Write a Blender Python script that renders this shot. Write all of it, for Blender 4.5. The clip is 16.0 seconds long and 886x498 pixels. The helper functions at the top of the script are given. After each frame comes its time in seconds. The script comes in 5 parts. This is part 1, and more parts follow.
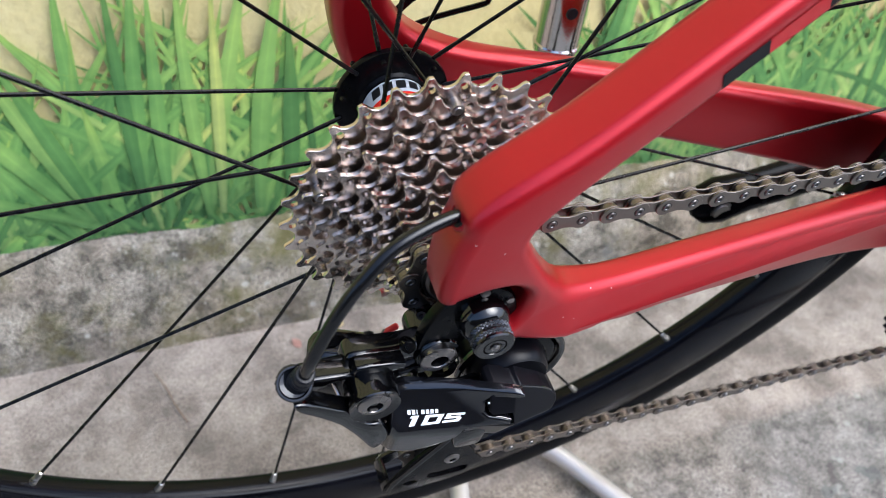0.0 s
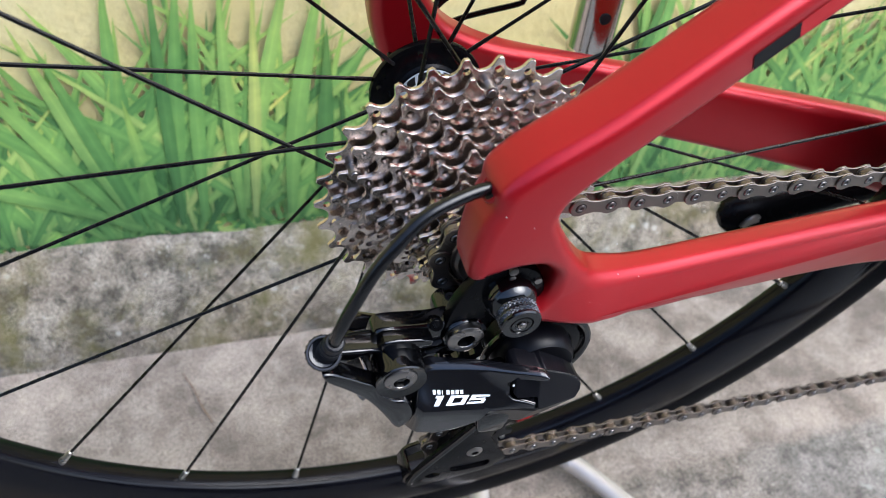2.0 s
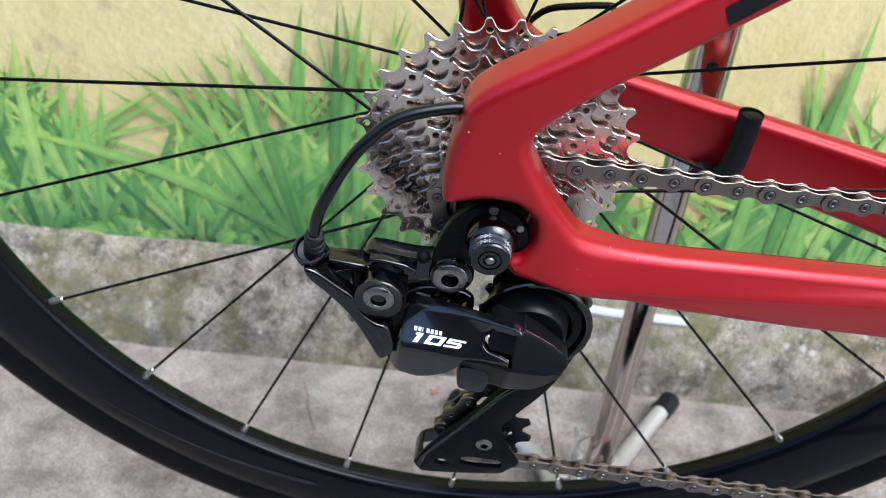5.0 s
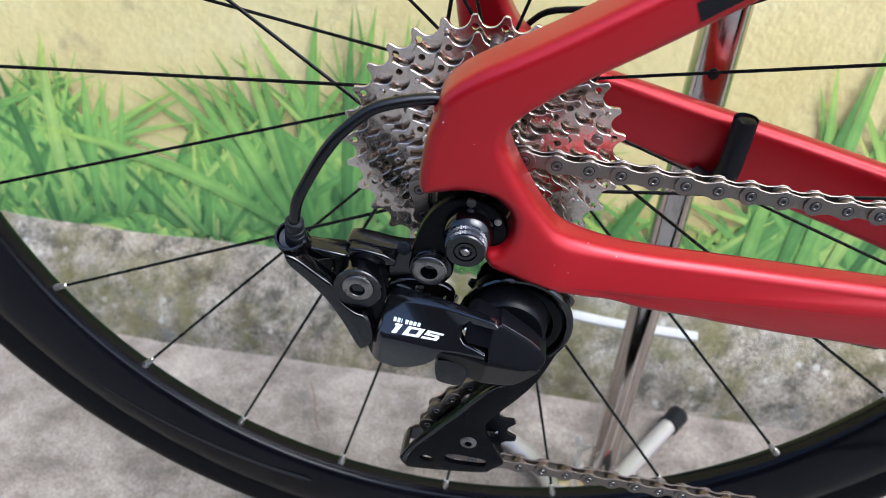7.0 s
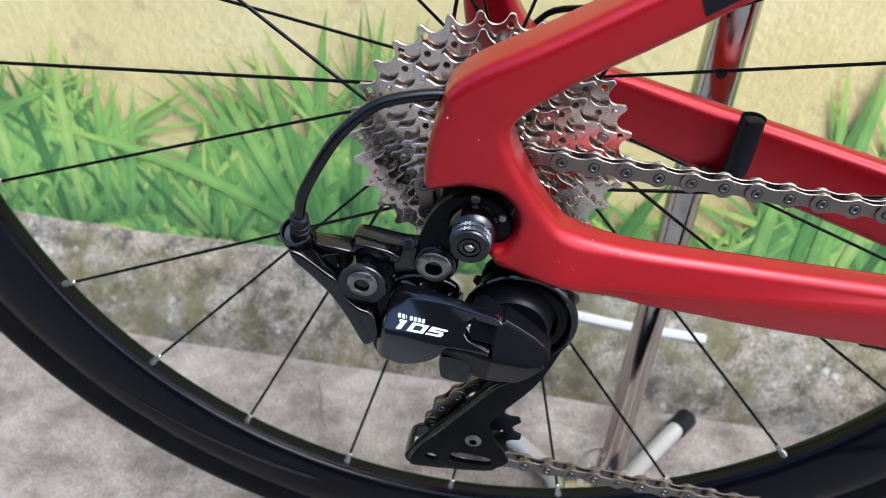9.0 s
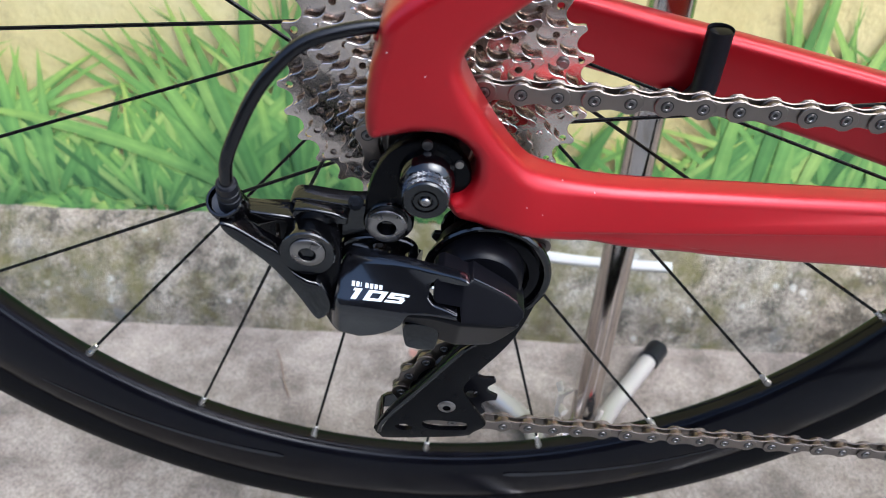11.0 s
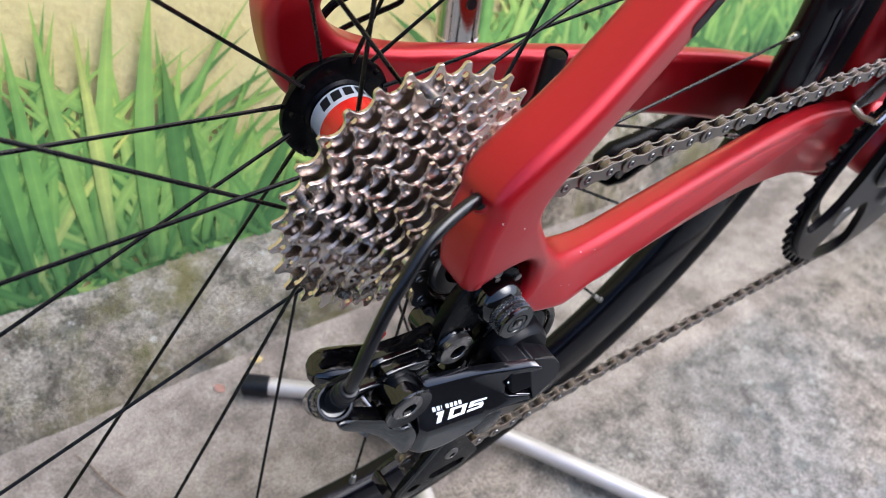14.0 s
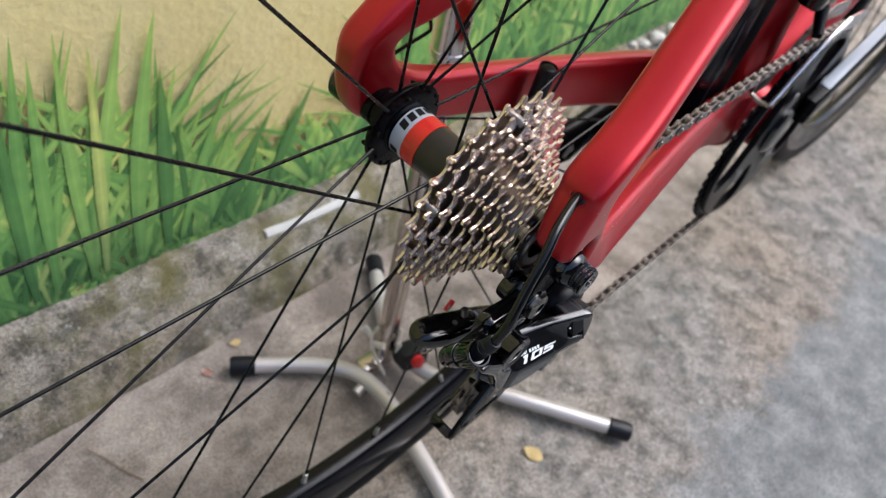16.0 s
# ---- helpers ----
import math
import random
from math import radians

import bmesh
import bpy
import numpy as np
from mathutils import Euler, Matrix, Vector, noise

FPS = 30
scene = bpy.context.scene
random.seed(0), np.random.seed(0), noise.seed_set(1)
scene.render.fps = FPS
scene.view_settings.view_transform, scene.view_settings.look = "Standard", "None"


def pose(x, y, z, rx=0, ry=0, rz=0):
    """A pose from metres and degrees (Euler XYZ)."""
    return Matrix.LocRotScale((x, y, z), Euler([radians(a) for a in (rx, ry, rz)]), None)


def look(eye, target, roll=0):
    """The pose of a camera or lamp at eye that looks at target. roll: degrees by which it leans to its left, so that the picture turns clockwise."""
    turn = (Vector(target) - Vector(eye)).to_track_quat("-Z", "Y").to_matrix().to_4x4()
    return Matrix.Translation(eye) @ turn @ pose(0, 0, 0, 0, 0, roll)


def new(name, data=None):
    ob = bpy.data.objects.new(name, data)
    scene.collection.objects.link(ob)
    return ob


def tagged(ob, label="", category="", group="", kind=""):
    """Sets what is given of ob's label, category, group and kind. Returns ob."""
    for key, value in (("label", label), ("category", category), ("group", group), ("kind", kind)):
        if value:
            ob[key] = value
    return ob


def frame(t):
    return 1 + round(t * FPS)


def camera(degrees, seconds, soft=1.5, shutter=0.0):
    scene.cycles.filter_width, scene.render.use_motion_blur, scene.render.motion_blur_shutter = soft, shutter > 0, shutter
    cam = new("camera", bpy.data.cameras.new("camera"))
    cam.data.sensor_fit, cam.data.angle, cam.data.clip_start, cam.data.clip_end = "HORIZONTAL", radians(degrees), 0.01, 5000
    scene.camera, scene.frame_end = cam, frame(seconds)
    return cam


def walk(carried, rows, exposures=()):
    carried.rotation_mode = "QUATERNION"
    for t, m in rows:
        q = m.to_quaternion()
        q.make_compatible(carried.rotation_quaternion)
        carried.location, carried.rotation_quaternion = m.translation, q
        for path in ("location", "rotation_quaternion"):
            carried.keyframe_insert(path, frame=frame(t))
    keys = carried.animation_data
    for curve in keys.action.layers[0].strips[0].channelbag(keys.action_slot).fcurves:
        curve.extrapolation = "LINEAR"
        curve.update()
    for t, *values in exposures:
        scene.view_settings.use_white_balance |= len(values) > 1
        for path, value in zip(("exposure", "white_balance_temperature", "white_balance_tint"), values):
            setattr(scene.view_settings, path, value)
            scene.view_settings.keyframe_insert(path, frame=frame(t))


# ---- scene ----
cam = camera(58.3, 16.0, soft=0.8)
PATH = [
    (0, (-0.0972, -0.2360, 0.6194), (0.5071, 1.0208, -0.8145), 9.46),
    (0.5, (-0.1069, -0.2304, 0.6093), (0.4648, 1.0492, -0.8183), 8.95),
    (1, (-0.1098, -0.2334, 0.6103), (0.4577, 1.0614, -0.8041), 9.22),
    (1.5, (-0.1087, -0.2415, 0.6118), (0.4588, 1.0723, -0.7854), 9.52),
    (2, (-0.1028, -0.2524, 0.6098), (0.4502, 1.0779, -0.7775), 8.99),
    (2.5, (-0.0939, -0.2634, 0.6086), (0.4236, 1.0886, -0.7713), 8.29),
    (3, (-0.0842, -0.2762, 0.6032), (0.3794, 1.1159, -0.7560), 7.49),
    (3.5, (-0.0638, -0.2986, 0.5926), (0.2684, 1.2444, -0.6362), 5.95),
    (4, (-0.0372, -0.3173, 0.5849), (0.1296, 1.2885, -0.5951), 4.75),
    (4.5, (-0.0247, -0.3248, 0.5756), (0.0320, 1.2912, -0.6012), 5.23),
    (7, (0.0049, -0.3345, 0.5683), (-0.0870, 1.2995, -0.5815), 5.77),
    (7.5, (0.0078, -0.3364, 0.5670), (-0.0978, 1.3003, -0.5778), 5.72),
    (8, (0.0069, -0.3375, 0.5680), (-0.1106, 1.3001, -0.5730), 5.86),
    (10.5, (0.0090, -0.3166, 0.5530), (-0.0554, 1.2998, -0.6225), 3.35),
    (11, (0.0047, -0.3042, 0.5480), (0.0160, 1.2572, -0.7006), 3.06),
    (11.5, (-0.0023, -0.3022, 0.5486), (0.0430, 1.2311, -0.7349), 3.07),
    (12, (-0.0043, -0.3002, 0.5488), (0.0481, 1.2190, -0.7510), 3.30),
    (12.5, (-0.0064, -0.2951, 0.5472), (0.0735, 1.2156, -0.7618), 2.89),
    (13, (-0.0230, -0.2854, 0.5538), (0.1613, 1.2056, -0.7676), 2.97),
    (13.5, (-0.0723, -0.2531, 0.5848), (0.4667, 1.1315, -0.7532), 3.65),
    (14, (-0.1500, -0.2171, 0.6087), (0.8010, 0.8902, -0.7586), 8.85),
    (14.5, (-0.2102, -0.1957, 0.6226), (0.9713, 0.6652, -0.7422), 14.03),
    (15, (-0.2521, -0.1918, 0.6424), (0.9632, 0.6132, -0.7268), 15.49),
    (15.5, (-0.2731, -0.1927, 0.6597), (0.9541, 0.5913, -0.7115), 16.31),
    (16, (-0.2810, -0.1868, 0.6625), (0.9374, 0.6170, -0.7050), 15.10),
]
walk(cam, [(t, look(eye, target, roll)) for t, eye, target, roll in PATH], exposures=[(0, 1.45, 5550, 8), (3, 1.45, 5550, 8), (4.5, 1.46, 5450, 8), (8, 1.43, 5450, 8), (10.5, 1.49, 5450, 8), (13, 1.52, 5450, 8), (14, 1.48, 5600, 10), (14.6, 1.10, 5750, 9), (16, 1.02, 5850, 9)])
cam.data.dof.use_dof = True
cam.data.dof.focus_distance = 0.33
cam.data.dof.aperture_fstop = 13.0

# ---- world and sun: an overcast day in an open alley ----
SUN_UP, SUN_TURN = 58.0, 122.0
world = bpy.data.worlds.new("sky")
scene.world = world
world.use_nodes = True
wn = world.node_tree.nodes
sky = wn.new("ShaderNodeTexSky")
sky.sky_type = "NISHITA"
sky.sun_disc = False
sky.sun_elevation = radians(SUN_UP)
sky.sun_rotation = radians(SUN_TURN)
sky.air_density, sky.dust_density, sky.ozone_density = 1.0, 5.0, 1.5
wn["Background"].inputs["Strength"].default_value = 0.15
world.node_tree.links.new(sky.outputs[0], wn["Background"].inputs["Color"])
sun_data = bpy.data.lights.new("sun", "SUN")
sun_data.energy, sun_data.angle, sun_data.color = 0.9, radians(50), (1.0, 0.97, 0.93)
sun = new("sun", sun_data)
sun.matrix_world = pose(0, 0, 4, 90 - SUN_UP, 0, 180 - SUN_TURN)


# ---- materials ----
def mat(name, colour, rough=0.5, metal=0.0, coat=0.0, vary=0.0, scale=40.0, bump=0.0, bump_scale=300.0, rough_vary=0.0, island=0.0, spec=0.5, coat_rough=0.12):
    m = bpy.data.materials.new(name)
    m.use_nodes = True
    nt = m.node_tree
    b = nt.nodes["Principled BSDF"]
    b.inputs["Base Color"].default_value = (*colour, 1)
    b.inputs["Roughness"].default_value = rough
    b.inputs["Metallic"].default_value = metal
    b.inputs["Coat Weight"].default_value = coat
    b.inputs["Coat Roughness"].default_value = coat_rough
    b.inputs["Specular IOR Level"].default_value = spec
    co = nt.nodes.new("ShaderNodeTexCoord")
    if vary or rough_vary:
        n = nt.nodes.new("ShaderNodeTexNoise")
        n.inputs["Scale"].default_value = scale
        n.inputs["Detail"].default_value = 6
        nt.links.new(co.outputs["Object"], n.inputs["Vector"])
        if vary:
            mx = nt.nodes.new("ShaderNodeMix")
            mx.data_type = "RGBA"
            mx.inputs["A"].default_value = (*[c * (1 - vary) for c in colour], 1)
            mx.inputs["B"].default_value = (*[min(1, c * (1 + vary)) for c in colour], 1)
            nt.links.new(n.outputs["Fac"], mx.inputs["Factor"])
            nt.links.new(mx.outputs["Result"], b.inputs["Base Color"])
        if rough_vary:
            mr = nt.nodes.new("ShaderNodeMapRange")
            mr.inputs["From Min"].default_value, mr.inputs["From Max"].default_value = 0.3, 0.7
            mr.inputs["To Min"].default_value, mr.inputs["To Max"].default_value = rough - rough_vary, rough + rough_vary
            nt.links.new(n.outputs["Fac"], mr.inputs["Value"])
            nt.links.new(mr.outputs["Result"], b.inputs["Roughness"])
    if bump:
        n2 = nt.nodes.new("ShaderNodeTexNoise")
        n2.inputs["Scale"].default_value = bump_scale
        n2.inputs["Detail"].default_value = 4
        nt.links.new(co.outputs["Object"], n2.inputs["Vector"])
        bp = nt.nodes.new("ShaderNodeBump")
        bp.inputs["Strength"].default_value = bump
        bp.inputs["Distance"].default_value = 0.001
        nt.links.new(n2.outputs["Fac"], bp.inputs["Height"])
        nt.links.new(bp.outputs["Normal"], b.inputs["Normal"])
    return m


def ramp(nt, source, stops):
    r = nt.nodes.new("ShaderNodeValToRGB")
    while len(r.color_ramp.elements) < len(stops):
        r.color_ramp.elements.new(0.5)
    for e, (p, c) in zip(r.color_ramp.elements, stops):
        e.position, e.color = p, (*c, 1)
    nt.links.new(source, r.inputs["Fac"])
    return r.outputs["Color"]


def tex(nt, kind, scale, detail=6, rough=0.6, vector=None):
    n = nt.nodes.new(kind)
    n.inputs["Scale"].default_value = scale
    if kind == "ShaderNodeTexNoise":
        n.inputs["Detail"].default_value, n.inputs["Roughness"].default_value = detail, rough
    if vector:
        nt.links.new(vector, n.inputs["Vector"])
    return n


def mix(nt, factor, a, b, mode="MIX"):
    mx = nt.nodes.new("ShaderNodeMix")
    mx.data_type, mx.blend_type = "RGBA", mode
    for s, v in (("Factor", factor), ("A", a), ("B", b)):
        if isinstance(v, (int, float)):
            mx.inputs[s].default_value = v
        elif isinstance(v, tuple):
            mx.inputs[s].default_value = (*v, 1)
        else:
            nt.links.new(v, mx.inputs[s])
    return mx.outputs["Result"]


def concrete(name, light, dark, moss=0.0, pebble=0.5, cement=None):
    m = bpy.data.materials.new(name)
    m.use_nodes = True
    nt = m.node_tree
    b = nt.nodes["Principled BSDF"]
    co = nt.nodes.new("ShaderNodeTexCoord").outputs["Object"]
    big = tex(nt, "ShaderNodeTexNoise", 12, 9, 0.72, co)
    mid = tex(nt, "ShaderNodeTexNoise", 34, 12, 0.74, co)
    fine = tex(nt, "ShaderNodeTexNoise", 420, 5, 0.7, co)
    base = ramp(nt, mid.outputs["Fac"], ((0.41, dark), (0.485, tuple(0.45 * d + 0.55 * l for d, l in zip(dark, light))), (0.57, light)))
    stain = ramp(nt, big.outputs["Fac"], ((0.36, (0.74, 0.71, 0.68)), (0.5, (1.0, 0.98, 0.96)), (0.64, (1.15, 1.13, 1.10))))
    c = mix(nt, 1.0, base, stain, "MULTIPLY")
    grit = ramp(nt, fine.outputs["Fac"], ((0.40, (0.46, 0.46, 0.45)), (0.5, (0.97, 0.97, 0.97)), (0.60, (1.45, 1.44, 1.42))))
    c = mix(nt, 0.75, c, grit, "MULTIPLY")
    for size, part_of in ((60, pebble), (150, pebble * 0.8)):
        v = tex(nt, "ShaderNodeTexVoronoi", size, vector=co)
        spot = ramp(nt, v.outputs["Distance"], ((0.16, (1, 1, 1)), (0.24, (0, 0, 0))))
        some = ramp(nt, tex(nt, "ShaderNodeTexNoise", size * 0.4, 2, 0.5, co).outputs["Fac"], ((0.53, (0, 0, 0)), (0.60, (1, 1, 1))))
        c = mix(nt, mix(nt, 1.0, spot, some, "MULTIPLY"), c, mix(nt, part_of, c, (0.62, 0.59, 0.54)))
    warp = mix(nt, 0.03, co, tex(nt, "ShaderNodeTexNoise", 40, 3, 0.5, co).outputs["Color"], "ADD")
    flake = tex(nt, "ShaderNodeTexVoronoi", 42, vector=warp)
    spot = ramp(nt, flake.outputs["Distance"], ((0.30, (1, 1, 1)), (0.38, (0, 0, 0))))
    some = ramp(nt, tex(nt, "ShaderNodeTexNoise", 7, 4, 0.6, co).outputs["Fac"], ((0.52, (0, 0, 0)), (0.62, (0.6, 0.6, 0.6))))
    c = mix(nt, mix(nt, 1.0, spot, some, "MULTIPLY"), c, (0.19, 0.19, 0.185))
    hue = ramp(nt, tex(nt, "ShaderNodeTexNoise", 3.5, 3, 0.5, co).outputs["Fac"], ((0.40, (1.05, 1.0, 0.93)), (0.60, (0.96, 1.0, 1.03))))
    c = mix(nt, 1.0, c, hue, "MULTIPLY")
    pit = ramp(nt, tex(nt, "ShaderNodeTexVoronoi", 110, vector=co).outputs["Distance"], ((0.10, (0.35, 0.33, 0.31)), (0.20, (1, 1, 1))))
    c = mix(nt, 0.7, c, pit, "MULTIPLY")
    if cement:
        # three pours: smooth and warm by the plinth, rough aggregate in the middle, smooth and cool in front
        sep = nt.nodes.new("ShaderNodeSeparateXYZ")
        nt.links.new(co, sep.inputs[0])

        def across(noise_scale, detail, swing):
            line = nt.nodes.new("ShaderNodeMath")
            line.operation = "MULTIPLY_ADD"
            nt.links.new(tex(nt, "ShaderNodeTexNoise", noise_scale, detail, 0.65, co).outputs["Fac"], line.inputs[0])
            line.inputs[1].default_value = swing
            nt.links.new(sep.outputs["Y"], line.inputs[2])
            up = nt.nodes.new("ShaderNodeMath")
            up.inputs[1].default_value = 0.5 - swing / 2
            nt.links.new(line.outputs[0], up.inputs[0])
            return up.outputs[0]

        trowel = tex(nt, "ShaderNodeTexNoise", 16, 9, 0.66, co)
        warm = ramp(nt, trowel.outputs["Fac"], ((0.40, (0.200, 0.170, 0.147)), (0.50, (0.308, 0.264, 0.231)), (0.60, (0.405, 0.352, 0.311))))
        warm = mix(nt, 0.5, warm, grit, "MULTIPLY")
        warm = mix(nt, 0.7, warm, stain, "MULTIPLY")
        warm = mix(nt, 0.35, warm, pit, "MULTIPLY")
        cool = ramp(nt, tex(nt, "ShaderNodeTexNoise", 22, 10, 0.72, co).outputs["Fac"], ((0.38, (0.130, 0.134, 0.136)), (0.50, (0.190, 0.195, 0.196)), (0.62, (0.262, 0.265, 0.262))))
        cool = mix(nt, 0.6, cool, grit, "MULTIPLY")
        cool = mix(nt, 0.35, cool, pit, "MULTIPLY")
        c = mix(nt, 1.0, c, (0.60, 0.61, 0.585), "MULTIPLY")
        c = mix(nt, ramp(nt, across(9, 9, 0.20), ((cement[0] + 0.5, (1, 1, 1)), (cement[0] + 0.53, (0, 0, 0)))), c, cool)
        c = mix(nt, ramp(nt, across(60, 6, 0.03), ((cement[1] + 0.494, (0, 0, 0)), (cement[1] + 0.506, (1, 1, 1)))), c, warm)
    if moss:
        patch = ramp(nt, tex(nt, "ShaderNodeTexNoise", 13, 8, 0.7, co).outputs["Fac"], ((0.48, (0, 0, 0)), (0.64, (moss, moss, moss))))
        c = mix(nt, patch, c, (0.155, 0.140, 0.042))
        dirt = ramp(nt, tex(nt, "ShaderNodeTexNoise", 20, 8, 0.7, co).outputs["Fac"], ((0.50, (0, 0, 0)), (0.68, (0.6, 0.6, 0.6))))
        c = mix(nt, dirt, c, (0.115, 0.09, 0.07))
    nt.links.new(c, b.inputs["Base Color"])
    b.inputs["Roughness"].default_value = 0.9
    h = mix(nt, 0.5, mid.outputs["Fac"], fine.outputs["Fac"])
    bp = nt.nodes.new("ShaderNodeBump")
    bp.inputs["Strength"].default_value, bp.inputs["Distance"].default_value = 0.8, 0.006
    nt.links.new(h, bp.inputs["Height"])
    nt.links.new(bp.outputs["Normal"], b.inputs["Normal"])
    return m


def plaster():
    m = bpy.data.materials.new("yellow_plaster")
    m.use_nodes = True
    nt = m.node_tree
    b = nt.nodes["Principled BSDF"]
    co = nt.nodes.new("ShaderNodeTexCoord").outputs["Object"]
    n = tex(nt, "ShaderNodeTexNoise", 7, 8, 0.65, co)
    c = ramp(nt, n.outputs["Fac"], ((0.3, (0.66, 0.55, 0.23)), (0.5, (0.73, 0.63, 0.29)), (0.7, (0.78, 0.69, 0.36))))
    f = tex(nt, "ShaderNodeTexNoise", 120, 5, 0.6, co)
    c = mix(nt, 0.25, c, ramp(nt, f.outputs["Fac"], ((0.3, (0.8, 0.8, 0.78)), (0.7, (1.15, 1.15, 1.15)))), "MULTIPLY")
    spots = ramp(nt, tex(nt, "ShaderNodeTexNoise", 16, 9, 0.75, co).outputs["Fac"], ((0.56, (0, 0, 0)), (0.70, (0.55, 0.55, 0.55))))
    c = mix(nt, spots, c, (0.36, 0.28, 0.15))
    nt.links.new(c, b.inputs["Base Color"])
    b.inputs["Roughness"].default_value = 0.85
    bp = nt.nodes.new("ShaderNodeBump")
    bp.inputs["Strength"].default_value, bp.inputs["Distance"].default_value = 0.4, 0.003
    nt.links.new(f.outputs["Fac"], bp.inputs["Height"])
    nt.links.new(bp.outputs["Normal"], b.inputs["Normal"])
    return m


def painted_leaves():
    """Printed grass: each leaf has its own green, a pale rib, a darker foot and a yellower tip."""
    m = bpy.data.materials.new("painted_leaves")
    m.use_nodes = True
    nt = m.node_tree
    b = nt.nodes["Principled BSDF"]
    r = nt.nodes.new("ShaderNodeNewGeometry").outputs["Random Per Island"]
    c = ramp(nt, r, ((0.0, (0.07, 0.19, 0.055)), (0.2, (0.13, 0.31, 0.085)), (0.5, (0.20, 0.42, 0.11)), (0.8, (0.28, 0.50, 0.13)), (0.95, (0.38, 0.56, 0.16)), (1.0, (0.50, 0.58, 0.19))))
    co = nt.nodes.new("ShaderNodeTexCoord").outputs["Object"]
    sep = nt.nodes.new("ShaderNodeSeparateXYZ")
    uv = nt.nodes.new("ShaderNodeUVMap")
    uv.uv_map = "leaf"
    nt.links.new(uv.outputs["UV"], sep.inputs[0])
    rib = ramp(nt, sep.outputs["X"], ((0.0, (0.78, 0.82, 0.80)), (0.42, (1.0, 1.0, 1.0)), (0.5, (1.22, 1.16, 1.12)), (0.6, (1.05, 1.04, 1.02)), (1.0, (0.88, 0.92, 0.88))))
    c = mix(nt, 0.8, c, rib, "MULTIPLY")
    rise = ramp(nt, sep.outputs["Y"], ((0.0, (0.50, 0.58, 0.66)), (0.3, (0.86, 0.90, 0.92)), (0.65, (1.08, 1.05, 1.0)), (1.0, (1.45, 1.14, 0.92))))
    c = mix(nt, 1.0, c, rise, "MULTIPLY")
    patch = ramp(nt, tex(nt, "ShaderNodeTexNoise", 11, 4, 0.6, co).outputs["Fac"], ((0.34, (0.62, 0.72, 0.70)), (0.5, (1.0, 1.0, 1.0)), (0.68, (1.30, 1.22, 1.10))))
    c = mix(nt, 0.9, c, patch, "MULTIPLY")
    wash = ramp(nt, tex(nt, "ShaderNodeTexNoise", 70, 5, 0.6, co).outputs["Fac"], ((0.3, (0.82, 0.86, 0.84)), (0.7, (1.2, 1.16, 1.14))))
    c = mix(nt, 0.7, c, wash, "MULTIPLY")
    nt.links.new(c, b.inputs["Base Color"])
    b.inputs["Roughness"].default_value = 0.8
    return m


def steel(name, colour, rough):
    """Nickel-plated steel with brushed grain and small wear."""
    m = mat(name, colour, rough, 1.0, vary=0.12, scale=160, rough_vary=0.06, bump=0.05, bump_scale=900)
    return m


RED = mat("red_satin_paint", (0.375, 0.0042, 0.010), 0.36, 0.55, 0.4, rough_vary=0.012, scale=90, coat_rough=0.24, spec=0.4)
GLOSS = mat("black_gloss_enamel", (0.001, 0.001, 0.0013), 0.09, rough_vary=0.03, scale=60, bump=0.01, bump_scale=500, spec=0.6)
PLATE = mat("black_lacquer", (0.004, 0.004, 0.0052), 0.16, 0.0, 0.4, rough_vary=0.03, scale=120, bump=0.006, bump_scale=700, spec=0.6, coat_rough=0.04)
SATIN = mat("black_satin_alloy", (0.002, 0.002, 0.0025), 0.24, rough_vary=0.06, scale=90, bump=0.03, bump_scale=900, spec=0.10)
MATTE = mat("black_resin", (0.003, 0.003, 0.0042), 0.30, vary=0.2, scale=90, bump=0.04, bump_scale=1500, spec=0.12)
COG = steel("nickel_steel", (0.66, 0.57, 0.505), 0.22)
COG_IN = steel("grey_alloy_carrier", (0.30, 0.275, 0.25), 0.35)
CHAIN = steel("chain_steel", (0.215, 0.184, 0.16), 0.33)
BOLT = steel("bolt_steel", (0.27, 0.25, 0.235), 0.30)
PIN = steel("pin_steel", (0.17, 0.162, 0.155), 0.36)
DARK_INFILL = mat("dark_infill", (0.02, 0.018, 0.016), 0.4, 0.3)
CHROME = steel("chromed_tube", (0.54, 0.49, 0.46), 0.13)
SILVER = mat("silver_paint", (0.54, 0.50, 0.475), 0.34, 0.4, vary=0.1, scale=30, rough_vary=0.08)
RUBBER = mat("black_rubber", (0.006, 0.0065, 0.009), 0.42, vary=0.25, scale=60, bump=0.1, bump_scale=700, spec=0.28)
TYRE = mat("tyre_rubber", (0.003, 0.003, 0.0036), 0.55, vary=0.3, scale=40, bump=0.25, bump_scale=900, spec=0.10)
CARBON = mat("satin_carbon", (0.002, 0.002, 0.0036), 0.19, vary=0.35, scale=30, rough_vary=0.06, bump=0.02, spec=0.22)
SPOKE = mat("black_spoke", (0.002, 0.002, 0.0023), 0.28, 0.0, rough_vary=0.05, scale=200, spec=0.22)
NIPPLE = steel("brass_nipple", (0.55, 0.52, 0.48), 0.3)
CABLE = mat("black_cable_housing", (0.004, 0.004, 0.0045), 0.17, rough_vary=0.05, scale=80, spec=0.35)
WHITE = mat("white_print", (0.75, 0.76, 0.76), 0.4)
PALE = mat("pale_band", (0.36, 0.385, 0.42), 0.3, vary=0.1, scale=80)
ORANGE = mat("red_band", (0.46, 0.012, 0.007), 0.25, vary=0.08, scale=80)
